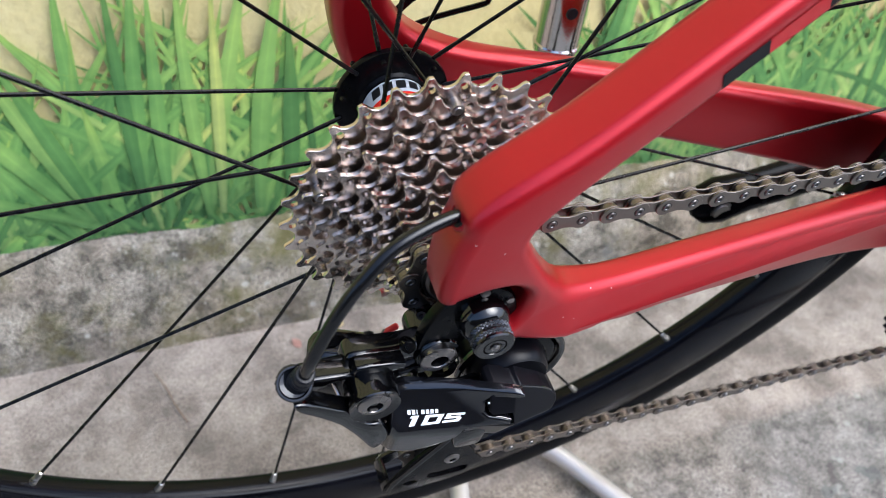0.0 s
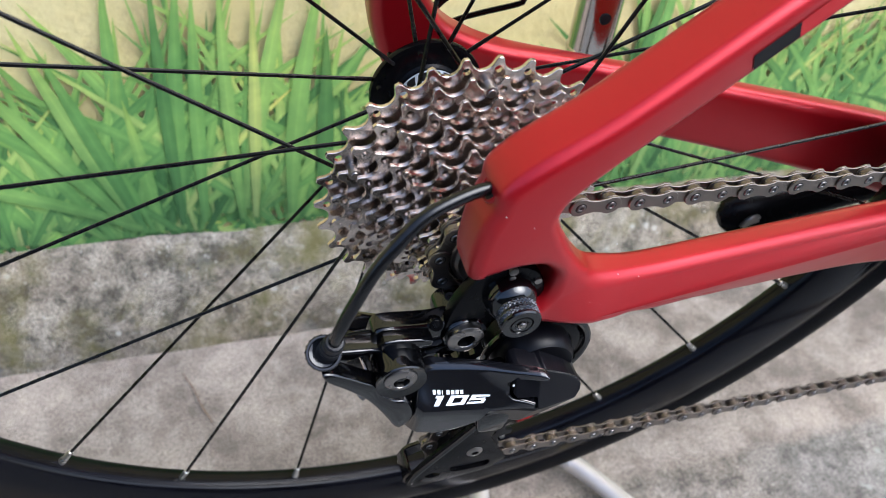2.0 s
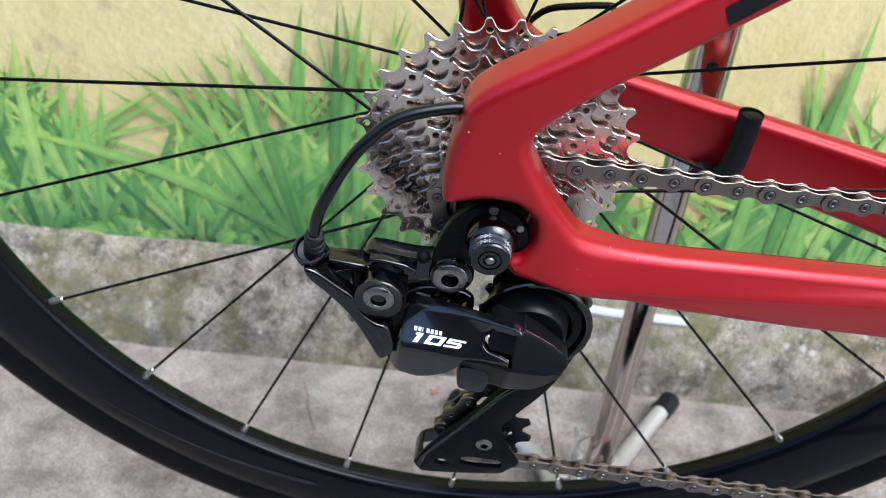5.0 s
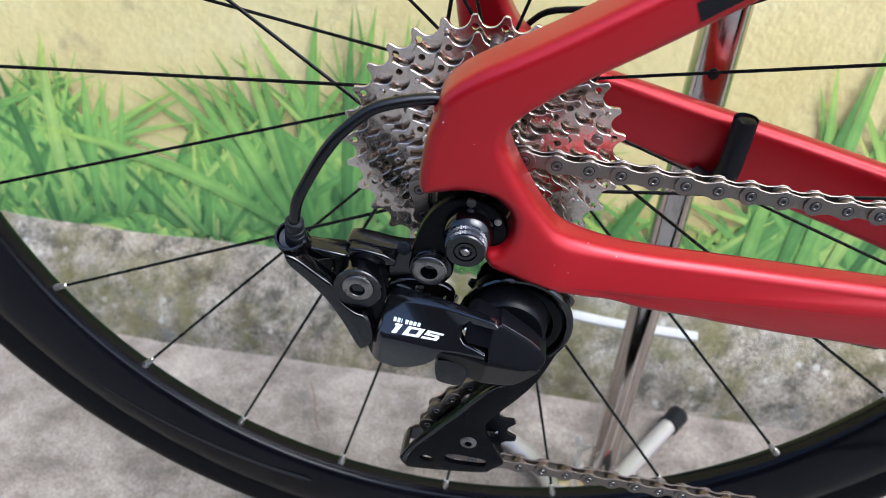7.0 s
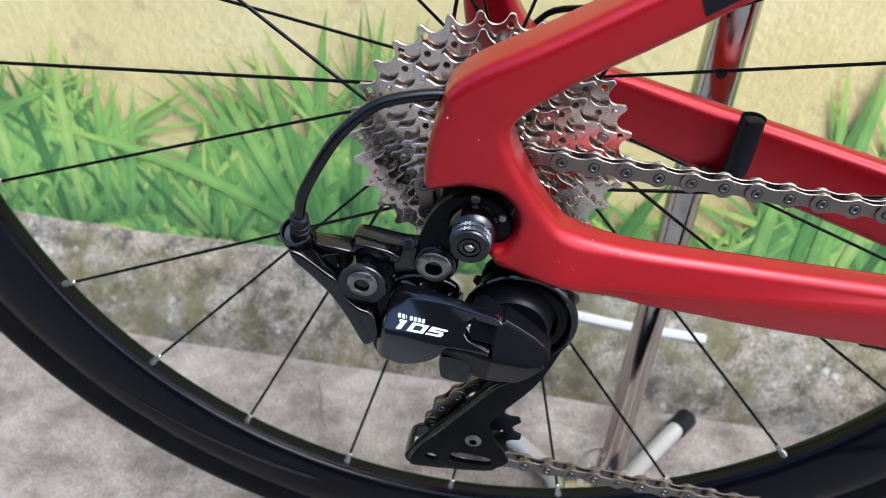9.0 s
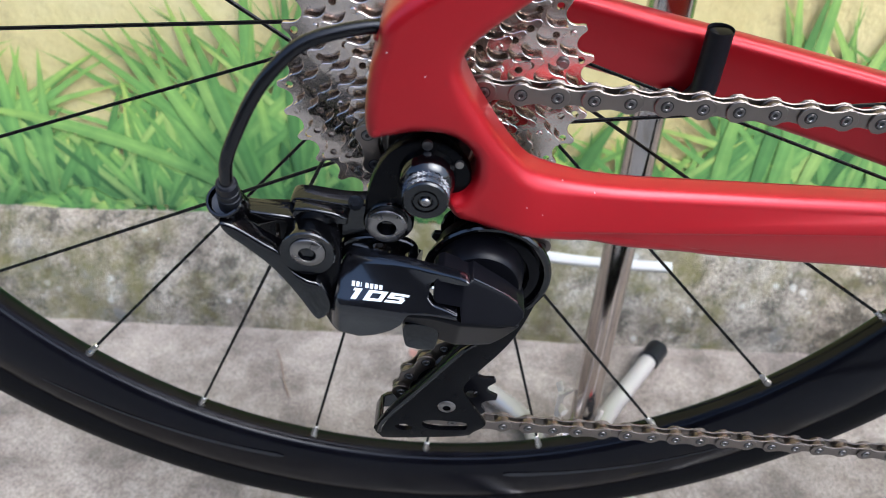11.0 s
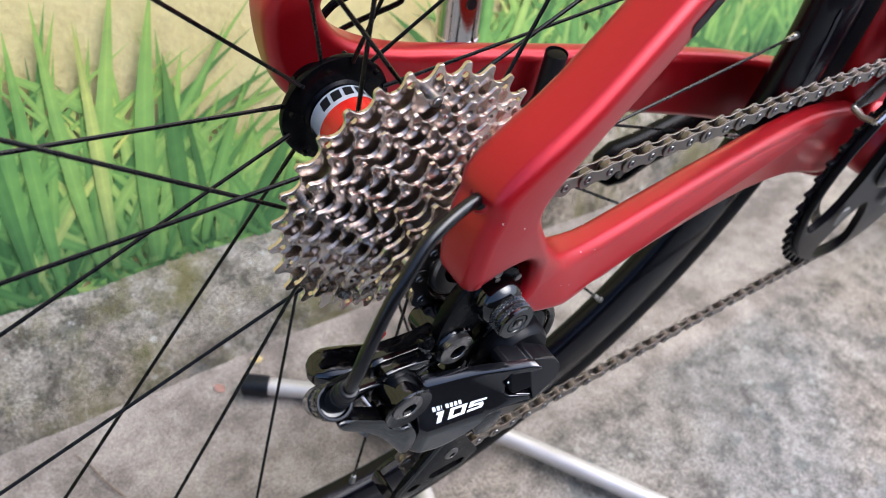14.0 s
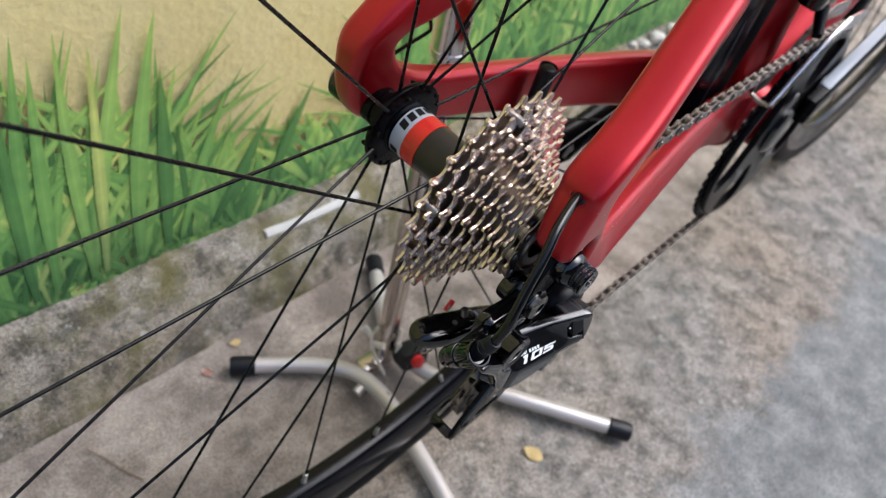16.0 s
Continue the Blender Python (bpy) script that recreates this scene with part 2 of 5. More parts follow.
WEAVE = mat("carbon_weave", (0.010, 0.009, 0.0075), 0.35, 0.0, 0.15, vary=0.6, scale=260, spec=0.35)
KNURL = mat("knurled_alloy", (0.085, 0.086, 0.092), 0.26, 0.9)
REDTIP = mat("red_plastic_tip", (0.60, 0.02, 0.02), 0.35, vary=0.1, scale=100)
DECAL = mat("black_decal", (0.006, 0.006, 0.007), 0.5, vary=0.2, spec=0.15)
DECAL_RED = mat("bright_red_decal", (0.52, 0.008, 0.014), 0.34, 0.5, 0.22, vary=0.05, scale=1500, rough_vary=0.02, coat_rough=0.26, spec=0.3)
GREY_DECAL = mat("grey_rim_print", (0.022, 0.023, 0.026), 0.5, vary=0.2, spec=0.2)
LEAF = mat("dry_leaf", (0.70, 0.56, 0.27), 0.7, vary=0.2, scale=90)
WHITEPIPE = mat("white_plastic", (0.50, 0.50, 0.48), 0.5, vary=0.15, scale=50)
CEMENT = (-0.185, 0.03)
GROUND_MAT = concrete("ground_concrete", (0.480, 0.429, 0.408), (0.208, 0.183, 0.171), pebble=0.7, cement=CEMENT)
PLINTH_MAT = concrete("mossy_concrete", (0.38, 0.34, 0.285), (0.10, 0.092, 0.072), moss=0.8, pebble=0.7)
PLASTER = plaster()
LEAVES = painted_leaves()


# ---- mesh helpers ----
def part(name, bm, material, parent=None, label="", sharp=35):
    me = bpy.data.meshes.new(name)
    bm.to_mesh(me)
    bm.free()
    me.materials.append(material)
    for p in me.polygons:
        p.use_smooth = True
    me.set_sharp_from_angle(angle=radians(sharp))
    ob = new(name, me)
    if parent:
        ob.parent = parent
    return tagged(ob, label)


def place(ob, m):
    ob.matrix_basis = m
    return ob


def smooth(points, n=4, closed=True):
    """A Catmull-Rom curve through the points."""
    p = [Vector(q) for q in points]
    k = len(p)
    out = []
    for i in range(k if closed else k - 1):
        a, b, c, d = [p[j % k] if closed else p[min(max(j, 0), k - 1)] for j in (i - 1, i, i + 1, i + 2)]
        for s in range(n):
            t = s / n
            out.append(0.5 * ((2 * b) + (c - a) * t + (2 * a - 5 * b + 4 * c - d) * t * t + (3 * b - a - 3 * c + d) * t ** 3))
    if not closed:
        out.append(p[-1])
    return out


def inset(loop, d):
    """A closed 2D loop moved inwards by d (the loop runs anticlockwise)."""
    k, out = len(loop), []
    for i in range(k):
        a, b, c = loop[i - 1], loop[i], loop[(i + 1) % k]
        e, f = (b - a).normalized(), (c - b).normalized()
        n = Vector((-(e.y + f.y), e.x + f.x))
        if n.length < 1e-6:
            n = Vector((-e.y, e.x))
        n.normalize()
        out.append(b + n * d / max(0.5, n.dot(Vector((-e.y, e.x)))))
    return out


def area(loop):
    return sum(a.x * b.y - b.x * a.y for a, b in zip(loop, loop[1:] + loop[:1])) / 2


def slab(bm, outline, half, rad=0.0004, seg=1, mid=0.0, holes=(), deep=None):
    """A plate in the x-z plane with rounded rims: mid is its y, a number or a function of (x, z); half its half thickness."""
    loop = [Vector(p) for p in outline]
    if area(loop) < 0:
        loop.reverse()
    at = mid if callable(mid) else (lambda x, z: mid)
    hf = half if callable(half) else (lambda x, z: half)
    prof = [(rad * (1 - math.sin(a)), (deep or rad) * (1 - math.cos(a))) for a in [math.pi / 2 * s / seg for s in range(seg + 1)]]
    rings = []
    for side in (-1, 1):
        for ins, drop in prof:
            lp = inset(loop, ins) if ins > 1e-9 else loop
            rings.append((side, [bm.verts.new((p.x, at(p.x, p.y) + side * (hf(p.x, p.y) - drop), p.y)) for p in lp]))
    front = [r for s, r in rings if s < 0]
    back = [r for s, r in rings if s > 0]
    order = front + back[::-1]
    for a, b in zip(order, order[1:]):
        for i in range(len(a)):
            j = (i + 1) % len(a)
            bm.faces.new((a[i], b[i], b[j], a[j]))
    for ring, side in ((front[0], -1), (back[0], 1)):
        edges = [bm.edges.get((ring[i], ring[(i + 1) % len(ring)])) for i in range(len(ring))]
        hole_rings = []
        for h in holes:
            hv = [bm.verts.new((x, at(x, z) + side * hf(x, z), z)) for x, z in h]
            hole_rings.append(hv)
            edges += [bm.edges.new((hv[i], hv[(i + 1) % len(hv)])) for i in range(len(hv))]
        bmesh.ops.triangle_fill(bm, edges=edges, use_beauty=True)
        if side < 0:
            fronts = hole_rings
        else:
            for a, b in zip(fronts, hole_rings):
                for i in range(len(a)):
                    j = (i + 1) % len(a)
                    bm.faces.new((a[i], a[j], b[j], b[i]))
    bmesh.ops.recalc_face_normals(bm, faces=bm.faces)
    return bm


def plate(outline, half, rad=0.0004, seg=1, mid=0.0, holes=(), deep=None):
    return slab(bmesh.new(), outline, half, rad, seg, mid, holes, deep)


def circle(x, z, r, n=16, turn=0.0):
    return [(x + r * math.cos(turn + 2 * math.pi * i / n), z + r * math.sin(turn + 2 * math.pi * i / n)) for i in range(n)]


def lathe(profile, n=32, bm=None, m=None):
    """A body turned round the y axis from (radius, y) pairs; closed where the radius is 0."""
    bm = bm or bmesh.new()
    m = m or Matrix()
    rings = []
    for r, y in profile:
        if r < 1e-6:
            rings.append([bm.verts.new(m @ Vector((0, y, 0)))])
        else:
            rings.append([bm.verts.new(m @ Vector((r * math.cos(a), y, r * math.sin(a)))) for a in [2 * math.pi * i / n for i in range(n)]])
    for a, b in zip(rings, rings[1:]):
        for i in range(n):
            j = (i + 1) % n
            q = [a[i % len(a)], b[i % len(b)], b[j % len(b)], a[j % len(a)]]
            q = list(dict.fromkeys(q))
            if len(q) > 2:
                bm.faces.new(q)
    bmesh.ops.recalc_face_normals(bm, faces=bm.faces)
    return bm


def tube(points, radius, n=12, bm=None, caps=True, flat=1.0):
    """A round bar swept along the points; radius is a number or one for each point."""
    bm = bm or bmesh.new()
    p = [Vector(q) for q in points]
    rad = radius if isinstance(radius, (list, tuple)) else [radius] * len(p)
    up = None
    rings = []
    for i, q in enumerate(p):
        t = (p[min(i + 1, len(p) - 1)] - p[max(i - 1, 0)]).normalized()
        if up is None:
            up = t.orthogonal().normalized()
        up = (up - t * up.dot(t)).normalized()
        side = t.cross(up)
        rings.append([bm.verts.new(q + rad[i] * (math.cos(a) * up + flat * math.sin(a) * side)) for a in [2 * math.pi * k / n for k in range(n)]])
    for a, b in zip(rings, rings[1:]):
        for i in range(n):
            j = (i + 1) % n
            bm.faces.new((a[i], a[j], b[j], b[i]))
    if caps:
        bm.faces.new(rings[0][::-1])
        bm.faces.new(rings[-1])
    return bm


def block(x0, x1, y0, y1, z0, z1, bevel=0.0, bm=None, m=None):
    own = bmesh.new()
    bmesh.ops.create_cube(own, size=1)
    for v in own.verts:
        v.co = Vector((x0 + (v.co.x + 0.5) * (x1 - x0), y0 + (v.co.y + 0.5) * (y1 - y0), z0 + (v.co.z + 0.5) * (z1 - z0)))
    if bevel:
        bmesh.ops.bevel(own, geom=own.edges, offset=bevel, segments=2, affect="EDGES", profile=0.5)
    if m:
        bmesh.ops.transform(own, matrix=m, verts=own.verts)
    return own


def lerp(points, x):
    """The height at x of a broken line through (x, height) pairs."""
    for (a, p), (c, q) in zip(points, points[1:]):
        if x <= c:
            return p + (q - p) * max(0.0, (x - a) / (c - a))
    return points[-1][1]


def shell(low, high, y, depth, edge=0.0010, cols=48, rows=16):
    """A moulded cover: the surface y(x, z) between two broken lines low and high, with rolled edges and a back."""
    bm = bmesh.new()
    x0, x1 = low[0][0], low[-1][0]
    grid = []
    for i in range(cols + 1):
        u = 0.5 - 0.5 * math.cos(math.pi * i / cols)
        u = 0.5 * u + 0.5 * i / cols
        x = x0 + (x1 - x0) * u
        a, b = lerp(low, x), lerp(high, x)
        end = min(x - x0, x1 - x)
        col = []
        for j in range(rows + 1):
            t = j / rows
            z = a + (b - a) * t
            near = max(0.0, min(z - a, b - z, end))
            roll = edge * (1 - math.sqrt(max(0.0, 1 - (1 - min(1.0, near / edge)) ** 2)))
            col.append(bm.verts.new((x, y(x, z) + roll, z)))
        grid.append(col)
    for p, q in zip(grid, grid[1:]):
        for j in range(rows):
            bm.faces.new((p[j], q[j], q[j + 1], p[j + 1]))
    rim = [g[0] for g in grid] + grid[-1][1:] + [g[-1] for g in grid[-2::-1]] + grid[0][-2:0:-1]
    back = [bm.verts.new((v.co.x, v.co.y + depth, v.co.z)) for v in rim]
    for i in range(len(rim)):
        j = (i + 1) % len(rim)
        bm.faces.new((rim[i], back[i], back[j], rim[j]))
    bmesh.ops.recalc_face_normals(bm, faces=bm.faces)
    return bm


def thing(name, label, category, m=None, group="", kind=""):
    ob = new(name)
    ob.empty_display_size = 0.05
    if m:
        ob.matrix_basis = m
    return tagged(ob, label, category, group, kind)


def mm(*pairs):
    return [(x / 1000, z / 1000) for x, z in pairs]


# ---- ground, plinth, wall ----
bm = bmesh.new()
xs = [-400, -60, -12, -4, -1.5] + [-1 + 0.05 * i for i in range(61)] + [2.6, 5, 14, 60, 400]
ys = [-400, -60, -12, -4, -1.5] + [-0.9 + 0.05 * i for i in range(24)] + [0.255, 0.30, 0.6, 4, 60, 400]
grid = [[bm.verts.new((x, y, 0.0025 * noise.noise(Vector((x * 6, y * 6, 0))) if abs(x) < 2.2 and -1.2 < y < 0.25 else 0.0)) for y in ys] for x in xs]
for i in range(len(xs) - 1):
    for j in range(len(ys) - 1):
        bm.faces.new((grid[i][j], grid[i + 1][j], grid[i + 1][j + 1], grid[i][j + 1]))
ground = part("ground", bm, GROUND_MAT, label="grey weathered concrete ground with pale and dark stains")
tagged(ground, category="ground", kind="structure")

bm = bmesh.new()
profile = [(0.242, -0.006), (0.246, 0.003), (0.248, 0.012), (0.250, 0.022), (0.253, 0.032), (0.259, 0.043), (0.266, 0.055), (0.274, 0.067), (0.283, 0.079), (0.291, 0.089), (0.299, 0.096), (0.312, 0.098), (0.33, 0.098)]
rows = []
for i in range(181):
    x = -1.6 + 0.02 * i
    rows.append([])
    for y, z in profile:
        w = noise.noise(Vector((x * 9, z * 25, 3.0))) * 0.006 + noise.noise(Vector((x * 35, z * 60, 8.0))) * 0.003
        wob = 0.004 * noise.noise(Vector((x * 14, 0.5, 1.0)))
        rows[-1].append(bm.verts.new((x, y + (w if z > 0 else 0), max(z, -0.006) + (w * 0.6 + wob if z > 0.04 else 0))))
for a, b in zip(rows, rows[1:]):
    for i in range(len(profile) - 1):
        bm.faces.new((a[i], b[i], b[i + 1], a[i + 1]))
plinth = part("plinth", bm, PLINTH_MAT, label="rough mossy concrete plinth sloping along the wall's foot", sharp=80)
tagged(plinth, category="plinth", kind="structure")

wall = part("wall_north", block(-6, 8, 0.301, 0.45, 0, 2.2), PLASTER, label="yellow painted plaster wall with faint stains")
tagged(wall, category="wall", kind="structure")
# added out of view: blocks low sky and darkens what glossy parts reflect
unseen_wall = part("unseen_wall_south", block(-6, 2.4, -2.7, -2.5, 0, 1.9), mat("dark_screen", (0.075, 0.07, 0.065), 0.9, vary=0.2, scale=3), label="unseen plain dark wall, added to close the scene and shape reflections")
tagged(unseen_wall, category="wall", kind="structure")


# ---- painted grass on the wall ----
def blade(bm, x, z, length, lean, bend, width, y):
    """One flat leaf in three columns; its map runs across (0 to 1) and along (0 to 1)."""
    n = 8
    layer = bm.loops.layers.uv.verify()
    px, pz, a = x, z, lean
    rows = []
    for i in range(n + 1):
        t = i / n
        w = width * (0.45 + 1.1 * t if t < 0.4 else 0.89 * (1 - ((t - 0.4) / 0.6) ** 1.7) + 0.012) / 2
        c, s = math.cos(a), math.sin(a)
        rows.append([(bm.verts.new((px + k * w * c, y, pz - k * w * s)), (k / 2 + 0.5, t)) for k in (-1, 0, 1)])
        px += length / n * s
        pz += length / n * c
        a += bend / n
    for p, q in zip(rows, rows[1:]):
        for k in (0, 1):
            corners = (p[k], p[k + 1], q[k + 1], q[k])
            f = bm.faces.new([v for v, _ in corners])
            for loop_, (_, at) in zip(f.loops, corners):
                loop_[layer].uv = at


rng = random.Random(4)
bm = bmesh.new()
bm.loops.layers.uv.new("leaf")
# height of the leaf tips along the wall
TIPS = [(-1.4, 0.27), (-0.45, 0.265), (-0.40, 0.29), (-0.35, 0.245), (-0.325, 0.175), (-0.29, 0.185), (-0.25, 0.27), (-0.20, 0.285), (-0.13, 0.345), (-0.08, 0.345), (-0.03, 0.315), (0.0, 0.325), (0.03, 0.275), (0.06, 0.235), (0.09, 0.205), (0.14, 0.215), (0.18, 0.175), (0.22, 0.19), (0.26, 0.265), (0.30, 0.355), (0.34, 0.34), (0.5, 0.31), (0.8, 0.28), (2.0, 0.26)]
FOOT = 0.088
# undergrowth: broad leaves close together, from dark feet to mid height
for k in range(4200):
    x = rng.uniform(-1.3, 1.9)
    top = (lerp(TIPS, x) - FOOT) * 0.80
    u = rng.random() ** 1.3
    blade(bm, x, FOOT + u * 0.45 * top, top * rng.uniform(0.22, 0.55) * (1 - 0.3 * u), rng.gauss(0.0, 0.75), rng.gauss(0, 0.7), rng.uniform(0.006, 0.014), 0.2995 - 0.0010 * rng.random())
# tufts: long leaves that fan out from one root, in clumps with gaps between their tips
x = -1.3
while x < 1.9:
    root = FOOT + rng.uniform(0.0, 0.035)
    count_leaves = rng.randint(10, 17)
    side_lean = rng.gauss(0, 0.16)
    for k in range(count_leaves):
        f = (k + rng.uniform(-0.4, 0.4)) / (count_leaves - 1) * 2 - 1
        lean = side_lean + f * 0.70 + rng.gauss(0, 0.08)
        bend = f * rng.uniform(-0.1, 0.8)
        reach = lerp(TIPS, x + 0.12 * math.sin(lean + bend * 0.5)) - root
        length = reach * rng.uniform(0.62, 1.04) / max(0.55, math.cos(lean + bend * 0.5))
        blade(bm, x + f * 0.016, root, min(length, 0.30), lean, bend, rng.uniform(0.006, 0.014), 0.2982 - 0.0012 * rng.random())
    x += rng.uniform(0.014, 0.038)
# single long leaves that stand over the rest
for x, tip, lean, bend, wide in ((-0.405, 0.300, -0.05, 0.16, 0.018), (-0.375, 0.272, 0.06, 0.0, 0.015), (-0.350, 0.258, 0.10, 0.1, 0.013), (-0.170, 0.310, -0.34, 0.10, 0.018), (-0.165, 0.298, -0.24, -0.05, 0.017), (-0.190, 0.240, -1.0, -0.55, 0.020), (-0.180, 0.285, -0.5, 0.0, 0.020), (-0.125, 0.352, -0.02, 0.05, 0.014), (-0.105, 0.338, 0.02, 0.05, 0.016), (-0.075, 0.352, -0.06, 0.10, 0.015), (-0.060, 0.336, 0.05, -0.04, 0.014), (-0.028, 0.350, 0.02, 0.22, 0.022), (0.000, 0.300, 0.03, -0.05, 0.020), (0.020, 0.262, 0.25, 0.15, 0.016), (0.115, 0.236, 0.30, 0.2, 0.017), (0.060, 0.226, 0.55, -0.1, 0.018), (0.250, 0.290, -0.05, 0.2, 0.016), (0.285, 0.350, 0.0, 0.1, 0.018), (0.300, 0.392, 0.02, -0.05, 0.017), (0.325, 0.352, 0.10, 0.2, 0.018)):
    blade(bm, x - 0.5 * (tip - 0.11) * math.tan(lean) * 0.3, 0.11, (tip - 0.11) / max(0.45, math.cos(lean + bend / 2)), lean, bend, wide * 0.85, 0.2966 - 0.0006 * rng.random())
for k in range(60):
    x = rng.uniform(-1.3, 1.9)
    blade(bm, x, 0.12, (lerp(TIPS, x) - 0.12) * rng.uniform(0.95, 1.12), rng.gauss(0.03, 0.18), rng.gauss(0, 0.25), rng.uniform(0.010, 0.017), 0.2974 - 0.0006 * rng.random())
mural = part("grass_mural", bm, LEAVES, label="flat painted mural of tall green grass on a yellow wall")
tagged(mural, category="mural", kind="stuff")

# ---- bike stand ----
stand = thing("bike_stand", "silver tubular bicycle floor stand with black rubber feet", "bike stand", pose(0, 0, 0))
part("post", tube([(0.130, 0.121, 0.016), (0.1255, 0.122, 0.378)], 0.0108, 24), CHROME, stand, "chromed upright tube")
bm = tube([(0.1255, 0.122, 0.372), (0.122, 0.123, 0.62)], 0.0132, 24)
part("upper_sleeve", bm, CHROME, stand, "wider chromed sleeve")
part("sleeve_collar", lathe([(0.0110, 0), (0.0138, 0.0005), (0.0140, 0.003), (0.0132, 0.004)], 24, m=pose(0.1255, 0.122, 0.374, 90, 0, 0)), CHROME, stand)
# peg holes drawn as solid black discs, their inner shade put into the colour
for hz in (0.402, 0.47):
    part("peg_hole_disc", lathe([(0, 0), (0.0034, 0), (0.0034, 0.002), (0, 0.002)], 14, m=pose(0.1233, 0.1085, hz)), RUBBER, stand)
legs = [
    ([(0.006, 0.203, 0.0125), (0.040, 0.178, 0.013), (0.072, 0.150, 0.015), (0.090, 0.124, 0.018), (0.094, 0.094, 0.020), (0.090, 0.064, 0.020), (0.080, 0.025, 0.017), (0.067, -0.024, 0.014), (0.030, -0.140, 0.0125)]),
    ([(0.216, 0.229, 0.0125), (0.188, 0.190, 0.013), (0.163, 0.154, 0.016), (0.147, 0.125, 0.019), (0.144, 0.095, 0.020), (0.153, 0.062, 0.020), (0.176, 0.036, 0.017), (0.200, 0.002, 0.014), (0.264, -0.102, 0.0125)]),
]
for pts in legs:
    curve = smooth(pts, 5, False)
    leg = part("leg", tube(curve, 0.0078, 16), SILVER, stand, "bent silver tube")
    for end, nxt in ((curve[0], curve[1]), (curve[-1], curve[-2])):
        d = (nxt - end).normalized()
        a, b = end - d * 0.004, end + d * 0.020
        part("rubber_foot", tube([a, a + d * 0.0015, a + d * 0.004, b - d * 0.001, b], [0.0080, 0.0096, 0.0101, 0.0098, 0.0088], 18), RUBBER, leg, "black rubber cap")
part("lower_bracket", block(0.096, 0.152, 0.112, 0.130, 0.013, 0.026, 0.004), CHROME, stand)
knob = part("clamp_knob", block(-0.015, 0.015, -0.010, 0.014, -0.011, 0.011, 0.005), RUBBER, stand, "dark plastic locking knob")
place(knob, pose(0.137, 0.0925, 0.040, -15, 0, -12))
cap = part("knob_cap", lathe([(0, -0.0150), (0.0054, -0.0148), (0.0068, -0.0138), (0.0072, -0.0080)], 24), REDTIP, knob, "red end of the knob")
part("clamp_bolt", tube([(0.096, 0.107, 0.017), (0.088, 0.106, 0.015), (0.079, 0.105, 0.012)], [0.0035, 0.0048, 0.0052], 12), SILVER, stand, "silver bolt end")
STRAP = mat("cream_strap", (0.55, 0.50, 0.43), 0.5, vary=0.2, scale=150)
bm = tube(smooth([(0.114, 0.103, 0.018), (0.109, 0.112, 0.034), (0.108, 0.120, 0.047), (0.110, 0.126, 0.062)], 4, False), 0.0042, 8, flat=0.35)
part("strap", bm, STRAP, stand, "cream sheet strap bent round the post")
for way in ([(0.110, 0.125, 0.058), (0.109, 0.130, 0.062), (0.108, 0.135, 0.064)], [(0.110, 0.125, 0.060), (0.114, 0.125, 0.064), (0.118, 0.126, 0.066)], [(0.109, 0.121, 0.052), (0.109, 0.114, 0.056), (0.110, 0.107, 0.060)], [(0.132, 0.106, 0.034), (0.126, 0.104, 0.044), (0.130, 0.104, 0.052)], [(0.136, 0.110, 0.044), (0.140, 0.113, 0.050), (0.142, 0.116, 0.054)]):
    part("strap_end", tube(smooth(way, 3, False), [0.0028] * 3 + [0.0034] * 4, 8, flat=0.5), STRAP, stand)

# ---- small things on the ground ----
def dry_leaf(x, y, s, turn, material=LEAF, label="small dry yellow leaf lying on the concrete"):
    pts = smooth([(0, -0.5), (0.28, -0.25), (0.34, 0.1), (0.12, 0.5), (-0.08, 0.52), (-0.33, 0.12), (-0.27, -0.28)], 4)
    bm = bmesh.new()
    c = bm.verts.new((0, 0, 0.0028))
    ring = [bm.verts.new((p.x * s, p.y * s, 0.0032 + 0.0012 * math.sin(6 * p.x + 4 * p.y))) for p in pts]
    for i in range(len(ring)):
        bm.faces.new((c, ring[i], ring[(i + 1) % len(ring)]))
    bmesh.ops.solidify(bm, geom=bm.faces[:], thickness=0.0005)
    ob = part("fallen_leaf", bm, material, label=label)
    tagged(ob, category="leaf")
    place(ob, pose(x, y, 0, 0, 0, turn))


dry_leaf(0.174, -0.053, 0.020, 15)
dry_leaf(0.029, 0.232, 0.011, 80)
dry_leaf(-0.014, 0.218, 0.011, 30, mat("pink_dry_petal", (0.55, 0.33, 0.27), 0.7, vary=0.2, scale=90), "small faded pinkish scrap of leaf on concrete")
pipe = part("white_strip", tube(smooth([(0.100, 0.2815, 0.0775), (0.145, 0.2795, 0.0750), (0.195, 0.2785, 0.0740), (0.226, 0.2780, 0.0735)], 4, False), [0.005] * 13, 8, flat=0.6), WHITEPIPE, label="broken white plastic strip lying on the plinth")
tagged(pipe, category="strip")

# small pale stones on the plinth and a twig on the ground
STONE = mat("pale_stone", (0.55, 0.52, 0.47), 0.8, vary=0.2, scale=120, bump=0.4, bump_scale=200)
